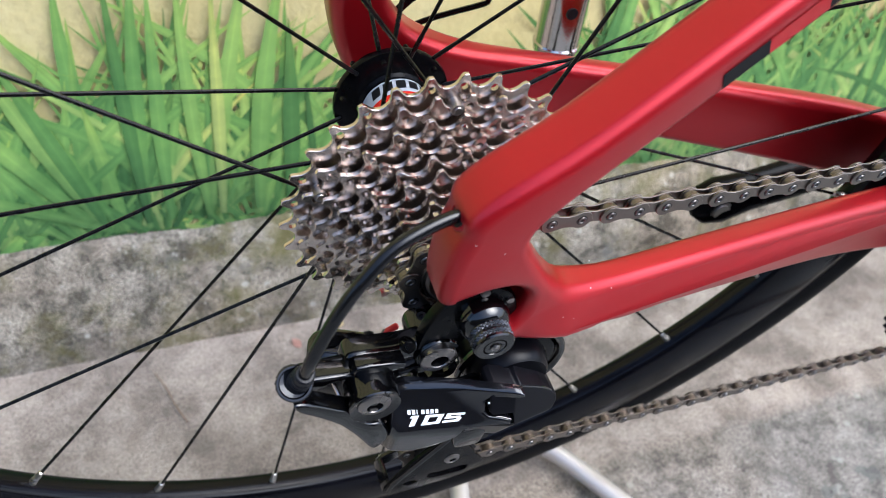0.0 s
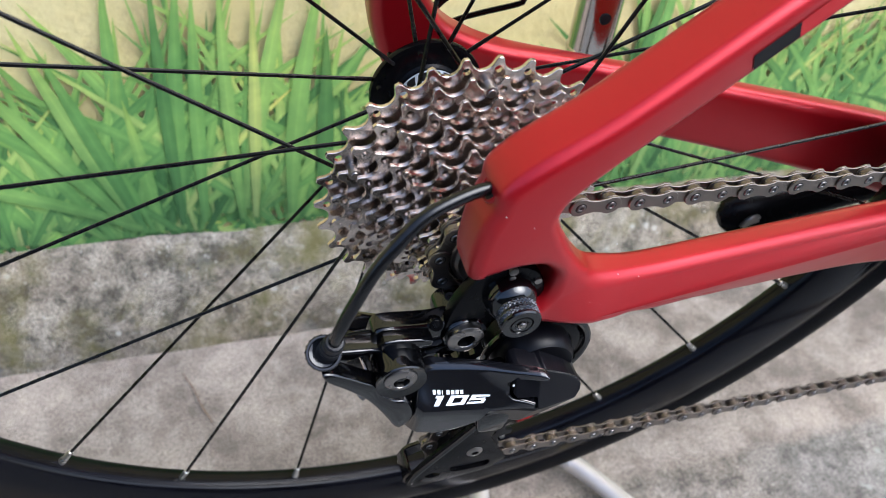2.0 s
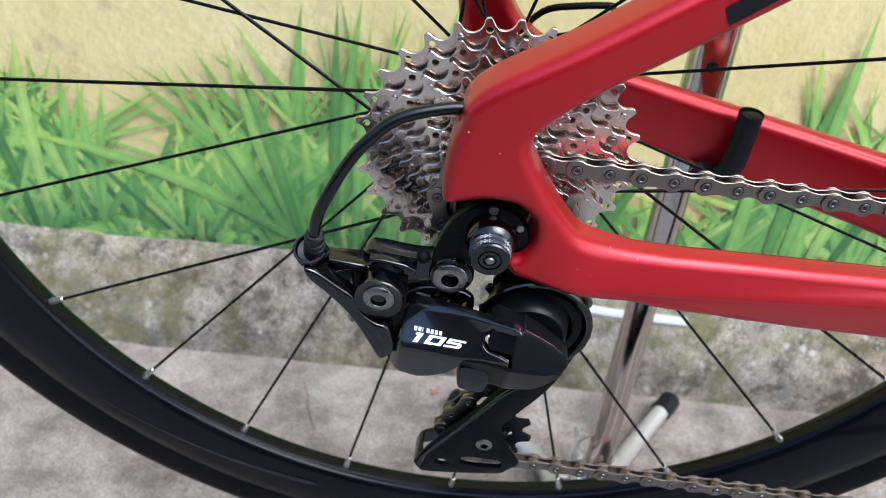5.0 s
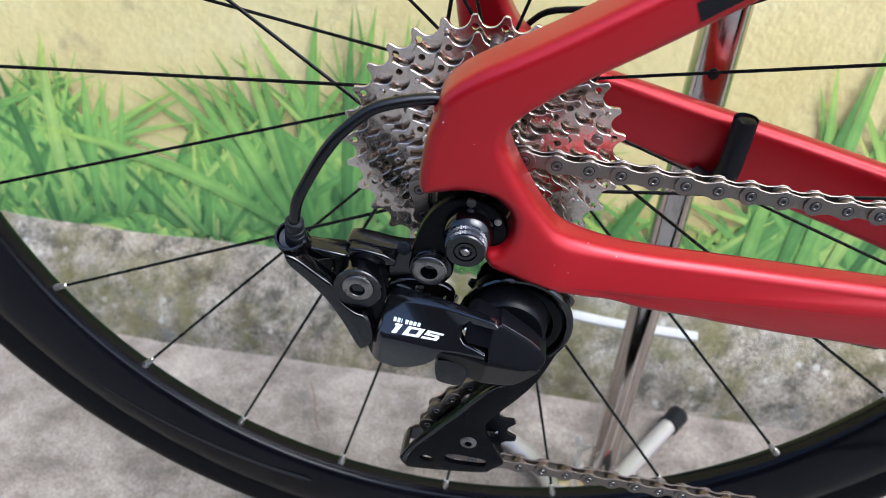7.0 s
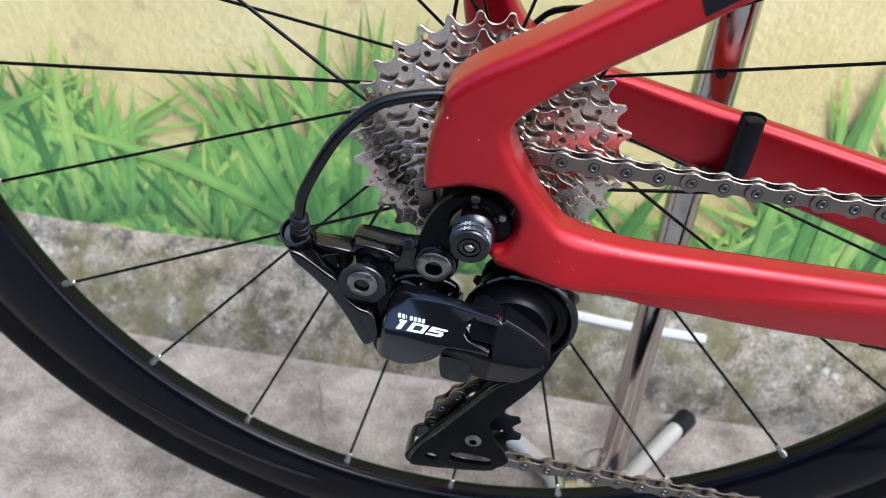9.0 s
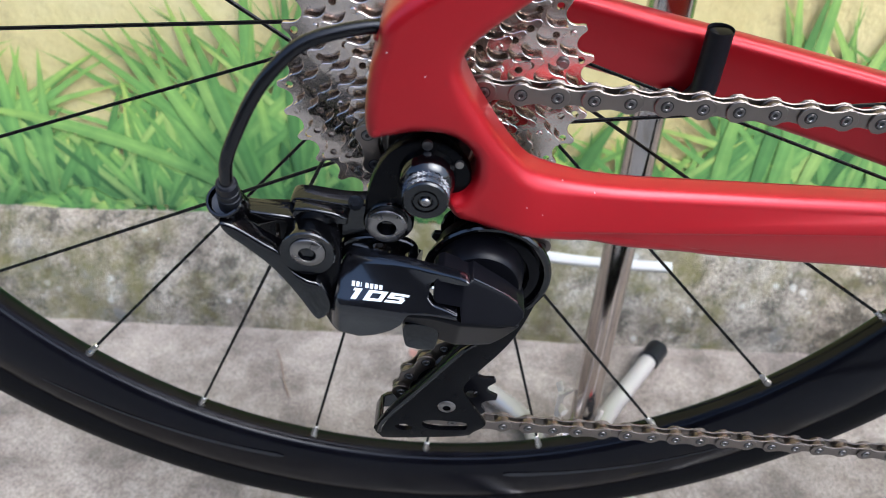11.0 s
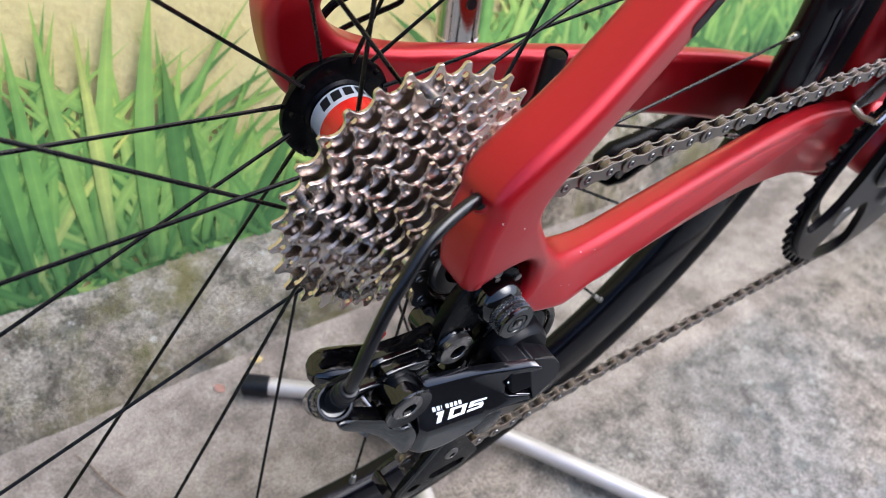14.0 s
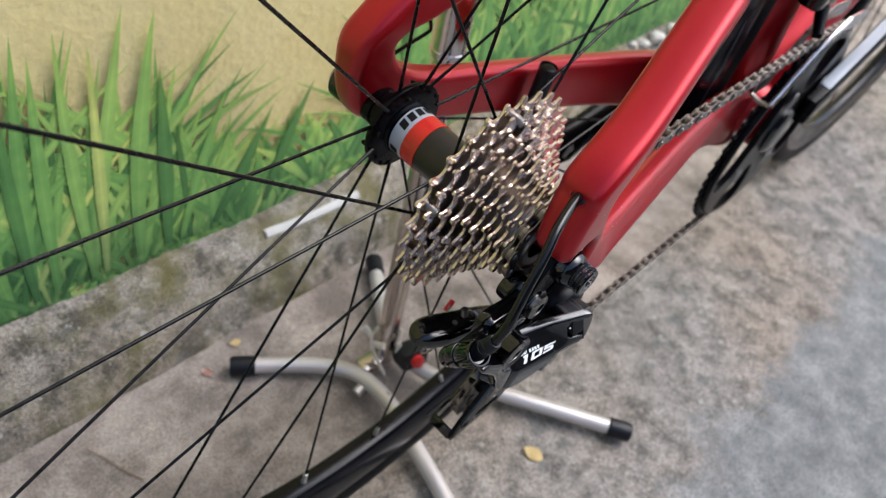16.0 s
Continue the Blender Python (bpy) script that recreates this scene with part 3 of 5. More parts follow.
for sx, sy, sz, sr in ((0.882, 0.287, 0.088, 0.012), (0.846, 0.286, 0.087, 0.008), (0.936, 0.288, 0.089, 0.010), (0.815, 0.292, 0.092, 0.006)):
    bm = bmesh.new()
    bmesh.ops.create_icosphere(bm, subdivisions=3, radius=sr)
    for v in bm.verts:
        k = 1 + 0.35 * noise.noise(v.co * 90 + Vector((sx * 50, 0, 0)))
        v.co = Vector((v.co.x * k * 1.3, v.co.y * k, v.co.z * k * 0.7))
    stone = place(part("stone", bm, STONE, label="small pale stone lying on the mossy plinth"), pose(sx, sy, sz))
    tagged(stone, category="stone", group="stones on the plinth")
TWIG = [(-0.142, 0.214, 0.0035), (-0.134, 0.196, 0.0030), (-0.129, 0.178, 0.0036), (-0.121, 0.158, 0.0030)]
twig = part("twig", tube(smooth(TWIG, 4, False), [0.0007] * 9 + [0.0009] * 4, 6), mat("brown_twig", (0.20, 0.14, 0.10), 0.8, vary=0.3, scale=200), label="thin brown twig lying on the concrete")
tagged(twig, category="twig")

# ---- bicycle: everything below is in the bicycle's own space, its rear axle at the origin ----
bike = thing("bicycle", "satin red road bicycle with black wheels, rear lifted on a stand", "bicycle", pose(0, 0, 0.403, 3.434, 3.427, 0))


# frame
OUTER_LOW = [(-0.03, -0.0828), (0.000, -0.0822), (0.015, -0.0790), (0.040, -0.0738), (0.105, -0.0615), (0.170, -0.0495), (0.235, -0.0390), (0.300, -0.0315), (0.40, -0.0260)]
OUTER_HIGH = [(-0.03, -0.0828), (0.000, -0.0822), (0.015, -0.0795), (0.070, -0.0670), (0.150, -0.0490), (0.220, -0.0360), (0.320, -0.0240)]


def ease(points, x):
    """The broken line through the points with its corners rounded."""
    return sum(lerp(points, x + d) for d in (-0.018, -0.009, 0.0, 0.009, 0.018)) / 5


def share(z):
    """How far a height belongs to the seatstay, from 0 to 1."""
    return min(1, max(0, (z - 0.005) / 0.05))


def stay_half(x, z):
    far = min(1, max(0, (x - 0.010) / 0.05))
    return 0.0103 + 0.0017 * share(z) - 0.0026 * (1 - share(z)) * far


RIDGE = mm((20, 12), (42, 1), (62, -9), (80, -12), (120, -15), (200, -20))
FLARE = [(0.018, 0.0), (0.040, 0.8), (0.056, 1.0), (0.070, 0.8), (0.085, 0.45), (0.105, 0.15), (0.130, 0.0)]


def lean_drive(x, z):
    """The stay's middle plane: its outer face runs inwards, the seatstay's faster than the chainstay's, and flares out under the chainstay's ridge."""
    w = share(z)
    under = lerp(RIDGE, x) - z - 0.004
    under = 0.5 * (under + math.sqrt(under * under + 9e-6))
    return (1 - w) * ease(OUTER_LOW, x) + w * ease(OUTER_HIGH, x) + stay_half(x, z) - 0.40 * under * lerp(FLARE, x) * (1 - w)


seat_tube = bmesh.new()
tube([(0.400, 0, -0.10), (0.372, 0, 0.0), (0.345, 0, 0.10), (0.315, 0, 0.21), (0.285, 0, 0.32), (0.262, 0, 0.40)], [0.026, 0.023, 0.020, 0.019, 0.019, 0.018], 24, seat_tube, flat=1.0)
frame_ob = part("frame", seat_tube, RED, bike, "satin metallic red carbon seat tube")
part("bottom_bracket", lathe([(0.0, -0.045), (0.024, -0.045), (0.027, -0.040), (0.028, 0.040), (0.024, 0.045), (0, 0.045)], 32, m=Matrix.Translation((0.416, 0, -0.071))), RED, frame_ob)
part("down_tube", tube([(0.41, 0, -0.075), (0.60, 0, 0.09), (0.86, 0, 0.33)], [0.030, 0.026, 0.026], 24), RED, frame_ob)
drive = smooth(mm((-18, 55), (-8, 65.5), (16, 81), (57, 109), (98, 137.5), (178, 198), (298, 288), (306, 276), (300, 256), (180, 170.5), (100, 115), (55, 83.5), (29, 66), (12, 52), (7, 43), (10, 34), (20, 19), (29, 8), (40, 0), (68, -6.2), (113, -10.2), (175, -15), (235, -18.5), (300, -22), (372, -38), (380, -66), (372, -92), (300, -70), (240, -58), (189, -51), (149, -46.5), (120, -42), (100, -37.5), (80, -33), (60, -27), (34, -23), (15, -20), (9, -15), (8, -10), (13, -7), (16, 0), (15, 8), (10, 14), (4, 17), (-5, 17.5), (-13, 15.5), (-20, 14), (-22, 20), (-22, 30), (-21, 40), (-19, 47)), 4)
part("drive_side_stay", plate(drive, stay_half, 0.0052, 8, lean_drive, deep=0.0058), RED, frame_ob, "satin red carbon chainstay and seatstay in one piece", sharp=60)
left = smooth(mm((-22, 54), (-8, 69), (20, 93), (60, 122), (100, 151), (180, 209), (300, 298), (306, 282), (300, 257), (180, 171), (100, 113), (50, 78), (20, 58), (5, 50), (-1, 43), (2, 34), (10, 24), (22, 17), (40, 12), (76, 8), (112, 4), (150, 0), (185, -4), (258, -13), (300, -20), (372, -38), (380, -66), (372, -92), (296, -70), (229, -55), (161, -42), (94, -31), (60, -26), (36, -21), (18, -18), (3, -14), (-10, -9), (-19, 6), (-25, 26), (-27, 42)), 4)
part("far_side_stay", plate(left, stay_half, 0.0062, 8, lambda x, z: (1 - share(z)) * (0.0735 - 0.115 * max(0, x) + 0.0045 * max(0, 1 - max(0, x) / 0.05)) - share(z) * lean_drive(x, z), deep=0.0072), RED, frame_ob, "satin red carbon chainstay and seatstay in one piece", sharp=60)


# cable port at the seatstay's foot, and decals
way_in = Vector((-0.92, 0.0, 0.39)).normalized()
turned = Matrix.Translation((-0.0186, -0.0719, 0.0502)) @ Vector((0, -1, 0)).rotation_difference(way_in).to_matrix().to_4x4()
# the hole's inner shade is put into a flat dark disc
part("cable_port", lathe([(0.0040, 0.0012), (0.0040, -0.0002), (0.0038, -0.0003), (0, -0.0002)], 24, m=turned), DARK_INFILL, frame_ob, "dark disc for the shaded opening where the cable enters")
part("port_lip", lathe([(0.0039, 0.0012), (0.0039, -0.0004), (0.0042, -0.0007), (0.0047, -0.0005), (0.0052, 0.0006)], 24, m=turned), RED, frame_ob, "raised red lip round the cable opening")


def stay_decal(name, s0, s1, material, w0=0.1, w1=0.9):
    """A thin printed band along the drive-side seatstay's outer face, from s0 to s1 along x."""
    bm = bmesh.new()
    lo = lambda x: Vector((x, 0.0415 + x * 0.714))
    up = lambda x: Vector((x - 0.011, 0.0570 + x * 0.760))
    rows = []
    for i in range(9):
        x = s0 + (s1 - s0) * i / 8
        rows.append([])
        for k in range(4):
            p = lo(x).lerp(up(x), w0 + (w1 - w0) * k / 3)
            rows[-1].append(bm.verts.new((p.x, lean_drive(p.x, p.y) - stay_half(p.x, p.y) - 0.0003, p.y)))
    for a, b in zip(rows, rows[1:]):
        for k in range(3):
            bm.faces.new((a[k], b[k], b[k + 1], a[k + 1]))
    part(name, bm, material, frame_ob)


stay_decal("black_decal", 0.064, 0.078, DECAL, 0.30, 0.62)
stay_decal("red_decal", 0.078, 0.096, DECAL_RED, 0.30, 0.62)
stay_decal("black_decal", 0.096, 0.110, DECAL, 0.30, 0.62)
for px, pz in ((0.036, -0.010), (0.047, 0.0), (0.042, -0.013), (0.038, 0.020), (-0.004, 0.040), (-0.016, 0.047), (0.052, -0.015), (0.060, -0.006)):
    speck = lathe([(0, -0.00008), (0.00016, 0.0), (0.00018, 0.0003), (0, 0.0004)], 7, m=Matrix.Translation((px, lean_drive(px, pz) - stay_half(px, pz), pz)))
    part("dust_speck", speck, WHITE, frame_ob)
# black hose stub on the far chainstay
part("hose_stub", tube(smooth([(0.1150, 0.052, -0.034), (0.1220, 0.0455, -0.034), (0.1280, 0.0415, -0.024), (0.1278, 0.0408, -0.010), (0.1265, 0.0405, 0.0095)], 4, False), 0.0062, 16, caps=False), RUBBER, frame_ob, "short black hose end standing out of the stay")
part("hose_bore", lathe([(0, 0), (0.0042, 0), (0.0062, -0.0008)], 16, m=Matrix.Translation((0.1266, 0.0405, 0.0088)) @ pose(0, 0, 0, 90, -8, 0)), SATIN, frame_ob)


# wheels
def torus_section(section, n=144, bm=None):
    """A ring round the y axis from a closed (radius, y) section."""
    bm = bm or bmesh.new()
    rings = [[bm.verts.new((r * math.cos(a), y, r * math.sin(a))) for r, y in section] for a in [2 * math.pi * i / n for i in range(n)]]
    k = len(section)
    for i in range(n):
        a, b = rings[i], rings[(i + 1) % n]
        for j in range(k):
            bm.faces.new((a[j], a[(j + 1) % k], b[(j + 1) % k], b[j]))
    bmesh.ops.recalc_face_normals(bm, faces=bm.faces)
    return bm


RIM = [(0.2790, -0.0045), (0.2784, 0.0), (0.2790, 0.0045), (0.2808, 0.0070), (0.2845, 0.0090), (0.2920, 0.0112), (0.3060, 0.0124), (0.3150, 0.0120), (0.3165, 0.0110), (0.3165, -0.0110), (0.3150, -0.0120), (0.3060, -0.0124), (0.2920, -0.0112), (0.2845, -0.0090), (0.2808, -0.0070)]
TYRE_SECTION = [(0.3155, -0.0112), (0.3200, -0.0128), (0.3260, -0.0136), (0.3320, -0.0128), (0.3375, -0.0098), (0.3405, -0.0050), (0.3415, 0.0), (0.3405, 0.0050), (0.3375, 0.0098), (0.3320, 0.0128), (0.3260, 0.0136), (0.3200, 0.0128), (0.3155, 0.0112)]
wheel = part("rear_wheel", torus_section(RIM), CARBON, bike, "deep satin black carbon rim")
part("tyre", torus_section(TYRE_SECTION), TYRE, wheel, "black rubber tyre")
for a0, a1, flip in ((-133, -104, 1), (-76, -50, -1), (-20, 8, 1), (44, 74, -1), (150, 178, 1)):
    bm = bmesh.new()
    rows = []
    for i in range(25):
        t = i / 24
        a = radians(a0 + (a1 - a0) * (t if flip > 0 else 1 - t))
        c = 0.303 - 0.012 * t
        w = 0.0016 * (0.1 + t) * (1 if t < 0.96 else 0.3)
        rows.append([bm.verts.new((r * math.cos(a), -0.01275 + max(0, (0.306 - r)) * 0.088, r * math.sin(a))) for r in (c - w, c + w)])
    for p, q in zip(rows, rows[1:]):
        bm.faces.new((p[0], p[1], q[1], q[0]))
    part("rim_decal", bm, GREY_DECAL, wheel, "thin grey tapering stripe")

# hub
hub = part("hub", lathe([(0.0, 0.0690), (0.0112, 0.0690), (0.0118, 0.0684), (0.0118, 0.0625), (0.0108, 0.0618), (0.0108, 0.0590), (0.0125, 0.0580), (0.0128, 0.056), (0.0165, 0.055), (0.0170, 0.050), (0.0250, 0.0485), (0.0266, 0.0478), (0.0270, 0.0462), (0.0266, 0.0448), (0.0250, 0.0442), (0.0160, 0.0438), (0.0148, 0.0425), (0.0145, 0.0230)], 48), SATIN, wheel, "black anodised hub")
part("hub_shell", lathe([(0.01445, 0.0228), (0.0142, -0.004), (0.0175, -0.006), (0.0262, -0.0075), (0.0272, -0.0085), (0.0272, -0.0105), (0.0262, -0.0115), (0.020, -0.0125), (0.0185, -0.015)], 48), WEAVE, wheel, "dark carbon weave hub barrel")
part("pale_band", lathe([(0.01455, 0.0411), (0.01490, 0.0410), (0.01490, 0.0326), (0.01455, 0.0325)], 48), PALE, wheel, "pale grey printed band")
part("red_band", lathe([(0.01455, 0.0325), (0.01488, 0.0324), (0.01488, 0.0226), (0.01455, 0.0225)], 48), ORANGE, wheel, "orange-red printed band")
for a0 in (15, 195):
    bm = bmesh.new()
    for i in range(6):
        q = [radians(a0 + i * 23 + 17 * t / 3) for t in range(4)]
        for k in range(3):
            bm.faces.new([bm.verts.new((0.01505 * math.cos(p), y, 0.01505 * math.sin(p))) for p, y in ((q[k], 0.0346), (q[k + 1], 0.0346), (q[k + 1] - 0.06, 0.0398), (q[k] - 0.06, 0.0398))])
    part("band_print", bm, DECAL, wheel, "dark printed bars")

# spokes: radial on the far flange, crossed on the drive flange
for k in range(24):
    a = radians(-146 + 15 * k)
    n0 = Vector((0.2785 * math.cos(a), 0, 0.2785 * math.sin(a)))
    if k % 2:
        b, r, y = a, 0.0242, 0.0462 + (0.0022 if k % 4 == 1 else -0.0022)
    else:
        b, r, y = a + radians(80) * (1 if k % 4 == 0 else -1), 0.0252, -0.0095 + (0.0016 if k % 4 == 0 else -0.0016)
    h = Vector((r * math.cos(b), y, r * math.sin(b)))
    d = (n0 - h).normalized()
    part("spoke", tube([h, h + d * 0.012, h + d * 0.014, n0 - d * 0.006], [0.00105, 0.00105, 0.00088, 0.00088], 8), SPOKE, wheel)
    bm = tube([n0 + d * 0.003, n0 - d * 0.0025, n0 - d * 0.003, n0 - d * 0.0085, n0 - d * 0.009], [0.0021, 0.0021, 0.0018, 0.0016, 0.0010], 8)
    part("nipple", bm, NIPPLE, wheel, "small silver nipple")
    if k % 2:
        s = 1 if k % 4 == 1 else -1
        part("spoke_head", lathe([(0, 0.0022 * s), (0.0011, 0.0020 * s), (0.0013, 0.0014 * s), (0.0013, 0.0)], 8, m=Matrix.Translation((h.x, 0.0462 - s * 0.0038 + 0.0 * s, h.z)) @ pose(0, 0, 0, 180, 0, 0)), SATIN, wheel)

# skewer: knurled nut on the drive side, open loop lever on the far side
skewer = place(part("quick_release_skewer", lathe([(0, -0.0880), (0.0025, -0.0880), (0.0025, 0.090), (0, 0.090)], 12), BOLT, bike), Matrix.Translation((0, 0, -0.0014)))
part("nut_collar", lathe([(0.0, -0.0700), (0.0110, -0.0702), (0.0114, -0.0718), (0.0106, -0.0722), (0.0100, -0.0735), (0.0100, -0.0765), (0.0098, -0.0790), (0.0092, -0.0808), (0.0082, -0.0824), (0.0070, -0.0834), (0.0060, -0.0838), (0, -0.0838)], 40), GLOSS, skewer, "glossy black rounded collar")


def knurl(y0, y1, r, rows=3, teeth=24):
    """A band of small raised diamonds round the y axis."""
    bm = bmesh.new()
    dy, da = (y1 - y0) / rows, 2 * math.pi / teeth
    for j in range(rows * 2 - 1):
        for i in range(teeth):
            a, y = (i + (j % 2) / 2) * da, y0 + (j + 1) * dy / 2
            ring = [(a - da / 2, y), (a, y - dy / 2), (a + da / 2, y), (a, y + dy / 2)]
            base = [bm.verts.new((r * math.cos(q), w, r * math.sin(q))) for q, w in ring]
            tip = bm.verts.new(((r + 0.0006) * math.cos(a), y, (r + 0.0006) * math.sin(a)))
            for k in range(4):
                bm.faces.new((base[k], base[(k + 1) % 4], tip))
    lathe([(r - 0.0006, y0 - 0.0004), (r, y0), (r, y1), (r - 0.0006, y1 + 0.0004)], teeth, bm)
    bmesh.ops.recalc_face_normals(bm, faces=bm.faces)
    return bm


part("knurled_nut", knurl(-0.0889, -0.0866, 0.0075, 2, 28), KNURL, skewer, "knurled grey alloy nut", sharp=1)
part("knurled_nut", knurl(-0.0858, -0.0834, 0.0075, 2, 28), KNURL, skewer, "knurled grey alloy nut", sharp=1)
part("nut_face", lathe([(0.0071, -0.0835), (0.0071, -0.0888), (0.0077, -0.0891), (0.0077, -0.0897), (0.0072, -0.0903), (0.0046, -0.0903), (0.0043, -0.0895), (0.0041, -0.0895), (0.0039, -0.0902), (0.0026, -0.0902), (0.0022, -0.0896), (0, -0.0896)], 40), GLOSS, skewer, "flat black face")
part("rod_end", lathe([(0.0017, -0.0895), (0.0017, -0.0906), (0.0012, -0.0911), (0, -0.0911)], 16), BOLT, skewer, "silver rod end")
part("lever_head", lathe([(0, 0.0820), (0.0095, 0.0820), (0.0120, 0.0840), (0.0122, 0.0955), (0.0095, 0.0985), (0, 0.099)], 28), GLOSS, skewer, "black cam head")
part("lever_cap", lathe([(0.0098, 0.0978), (0.0088, 0.0992), (0, 0.0994)], 24), SILVER, skewer, "silver cap")
loop = [(0.006, 0.089, 0.008), (0.014, 0.089, 0.020), (0.022, 0.089, 0.0275), (0.036, 0.090, 0.0310), (0.052, 0.091, 0.0335), (0.0555, 0.091, 0.0325), (0.0600, 0.091, 0.0235), (0.0585, 0.091, 0.0205), (0.042, 0.090, 0.0165), (0.027, 0.089, 0.0125), (0.014, 0.089, 0.006)]
part("lever_loop", tube(smooth(loop, 3, False), 0.0012, 8, flat=1.7), SATIN, skewer, "open black lever loop", sharp=50)

# ---- cassette ----
TEETH = [30, 27, 24, 21, 19, 17, 15, 14, 13, 12, 11]
COG_Y = [-0.0180 - 0.00378 * i for i in range(11)]


def sprocket(n, y, turn, holes):
    rp = 0.0127 / (2 * math.sin(math.pi / n))
    pts = []
    step = 2 * math.pi / n
    seat = [(0.0046 * math.sin(radians(q)), 0.0012 - 0.0046 * math.cos(radians(q))) for q in (-70, -55, -38, -20, 0, 20, 38, 55, 70)]
    tooth = [(0.0048, 0.0010), (0.0055, 0.0020), (0.0071, 0.0020), (0.0079, 0.0010)]
    for i in range(n):
        # round roller seat, then a short blunt tooth that leans a little
        for u, v in seat + tooth:
            a, r = turn + i * step + u / rp, rp + v
            pts.append((r * math.cos(a), r * math.sin(a)))
    inner = max(0.0165, rp - 0.0150)
    hl = [circle(0, 0, inner, 48)]
    if holes:
        for i in range(0, n):
            if i % 7 in holes:
                hl.append(circle((rp - 0.0030) * math.cos(turn + (i + 0.5) * step), (rp - 0.0030) * math.sin(turn + (i + 0.5) * step), 0.0015, 12))
    bm = plate(pts, 0.00085, 0.00018, 1, y, hl)
    # shift pins beside the holes
    for i in range(n):
        if n > 13 and i % 7 == 2:
            a = turn + (i + 0.5) * step
            lathe([(0.0013, y), (0.0013, y - 0.0013), (0.0009, y - 0.0016), (0, y - 0.0015)], 10, bm, Matrix.Translation(((rp - 0.0034) * math.cos(a), 0, (rp - 0.0034) * math.sin(a))))
    return bm


cassette = part("cassette", lathe([(0.0150, -0.0150), (0.0172, -0.0150), (0.0172, -0.0575), (0.0150, -0.0575)], 40), COG_IN, bike, "eleven-speed cassette core")
for i, (n, y) in enumerate(zip(TEETH, COG_Y)):
    part("sprocket", sprocket(n, y, 0.37 * i * i + 0.11 * i, (0, 1, 3, 4, 6) if n > 16 else (0, 1, 3, 4) if n > 13 else (0, 2, 4, 6)), COG, cassette, "nickel-plated steel sprocket", sharp=25)
    if i < 10:
        rp = 0.0127 / (2 * math.sin(math.pi / TEETH[i + 1]))
        ro = max(0.0185, rp - 0.0115)
        part("spacer", lathe([(0.0168, y - 0.0010), (ro, y - 0.0010), (ro, y - 0.0028), (0.0168, y - 0.0028)], 40), COG_IN, cassette)
for i in range(3):
    y = COG_Y[i]
    for k in range(5):
        a = 1.62 + k * 2 * math.pi / 5 + 0.1 * i
        r = 0.0127 / (2 * math.sin(math.pi / TEETH[i + 1])) - 0.0085
        if i == 0:
            part("rivet", lathe([(0, y - 0.0062), (0.0014, y - 0.0062), (0.0016, y - 0.0058), (0.0024, y - 0.0056), (0.0026, y - 0.0048), (0.0026, y)], 14, m=Matrix.Translation((r * math.cos(a) * 1.10, 0, r * math.sin(a) * 1.10))), BOLT, cassette)
part("lockring", lathe([(0.0105, -0.0585), (0.0150, -0.0590), (0.0160, -0.0580), (0.0160, -0.0560)], 36), COG_IN, cassette)
part("carrier", lathe([(0.0170, -0.0185), (0.0400, -0.0190), (0.0400, -0.0205), (0.0330, -0.0240), (0.0300, -0.0300), (0.0170, -0.0310)], 5), COG_IN, cassette, "dark alloy carrier arms", sharp=10)

# ---- chain ----
RC = 0.0127 / (2 * math.sin(math.pi / 11))
CIRCLES = [(0.416, -0.073, 0.1011, 1, -0.0450), (0.0, 0.0, RC, 1, COG_Y[-1]), (0.0275, -0.0520, 0.0222, -1, -0.0575), (0.0210, -0.1405, 0.0222, 1, -0.0580)]


def belt(circles):
    """The chain's closed way round the circles (x, z, radius, turning sense, y), as a dense list of points."""
    ends = []
    k = len(circles)
    for i in range(k):
        ax, az, ra, sa, ya = circles[i]
        bx, bz, rb, sb, yb = circles[(i + 1) % k]
        d = math.hypot(bx - ax, bz - az)
        t = math.atan2(bz - az, bx - ax) + math.asin((sa * ra - sb * rb) / d)
        nx, nz = -math.sin(t), math.cos(t)
        ends.append((Vector((ax - sa * ra * nx, ya, az - sa * ra * nz)), Vector((bx - sb * rb * nx, yb, bz - sb * rb * nz))))
    way = []
    for i in range(k):
        p, q = ends[i]
        way += [p.lerp(q, s / 60) for s in range(60)]
        cx, cz, r, sense, y = circles[(i + 1) % k]
        e = ends[(i + 1) % k][0]
        a0 = math.atan2(q.z - cz, q.x - cx)
        a1 = math.atan2(e.z - cz, e.x - cx)
        da = (a1 - a0) % (2 * math.pi) if sense > 0 else -((a0 - a1) % (2 * math.pi))
        way += [Vector((cx + r * math.cos(a0 + da * s / 40), y, cz + r * math.sin(a0 + da * s / 40))) for s in range(40)]
    return way


way = belt(CIRCLES)
lengths = [0.0]
for p, q in zip(way, way[1:] + way[:1]):
    lengths.append(lengths[-1] + (q - p).length)
count = 2 * round(lengths[-1] / 0.0127 / 2)
pitch = lengths[-1] / count
xs_top = [i for i, p in enumerate(way[:60]) if p.x > 0.029]
phase = (lengths[len(xs_top) - 1] + (way[len(xs_top) - 1].x - 0.029)) % (2 * pitch)


def along(s):
    s %= lengths[-1]
    lo = int(np.searchsorted(lengths, s, side="right")) - 1
    p, q = way[lo % len(way)], way[(lo + 1) % len(way)]
    return p.lerp(q, (s - lengths[lo]) / max(1e-9, lengths[lo + 1] - lengths[lo]))


pins = [along(phase + i * pitch) for i in range(count)]
bm = bmesh.new()
for i, p in enumerate(pins):
    lathe([(0.0012, -0.0012), (0.0038, -0.0012), (0.0038, 0.0012), (0.0012, 0.0012)], 14, bm, Matrix.Translation(p))
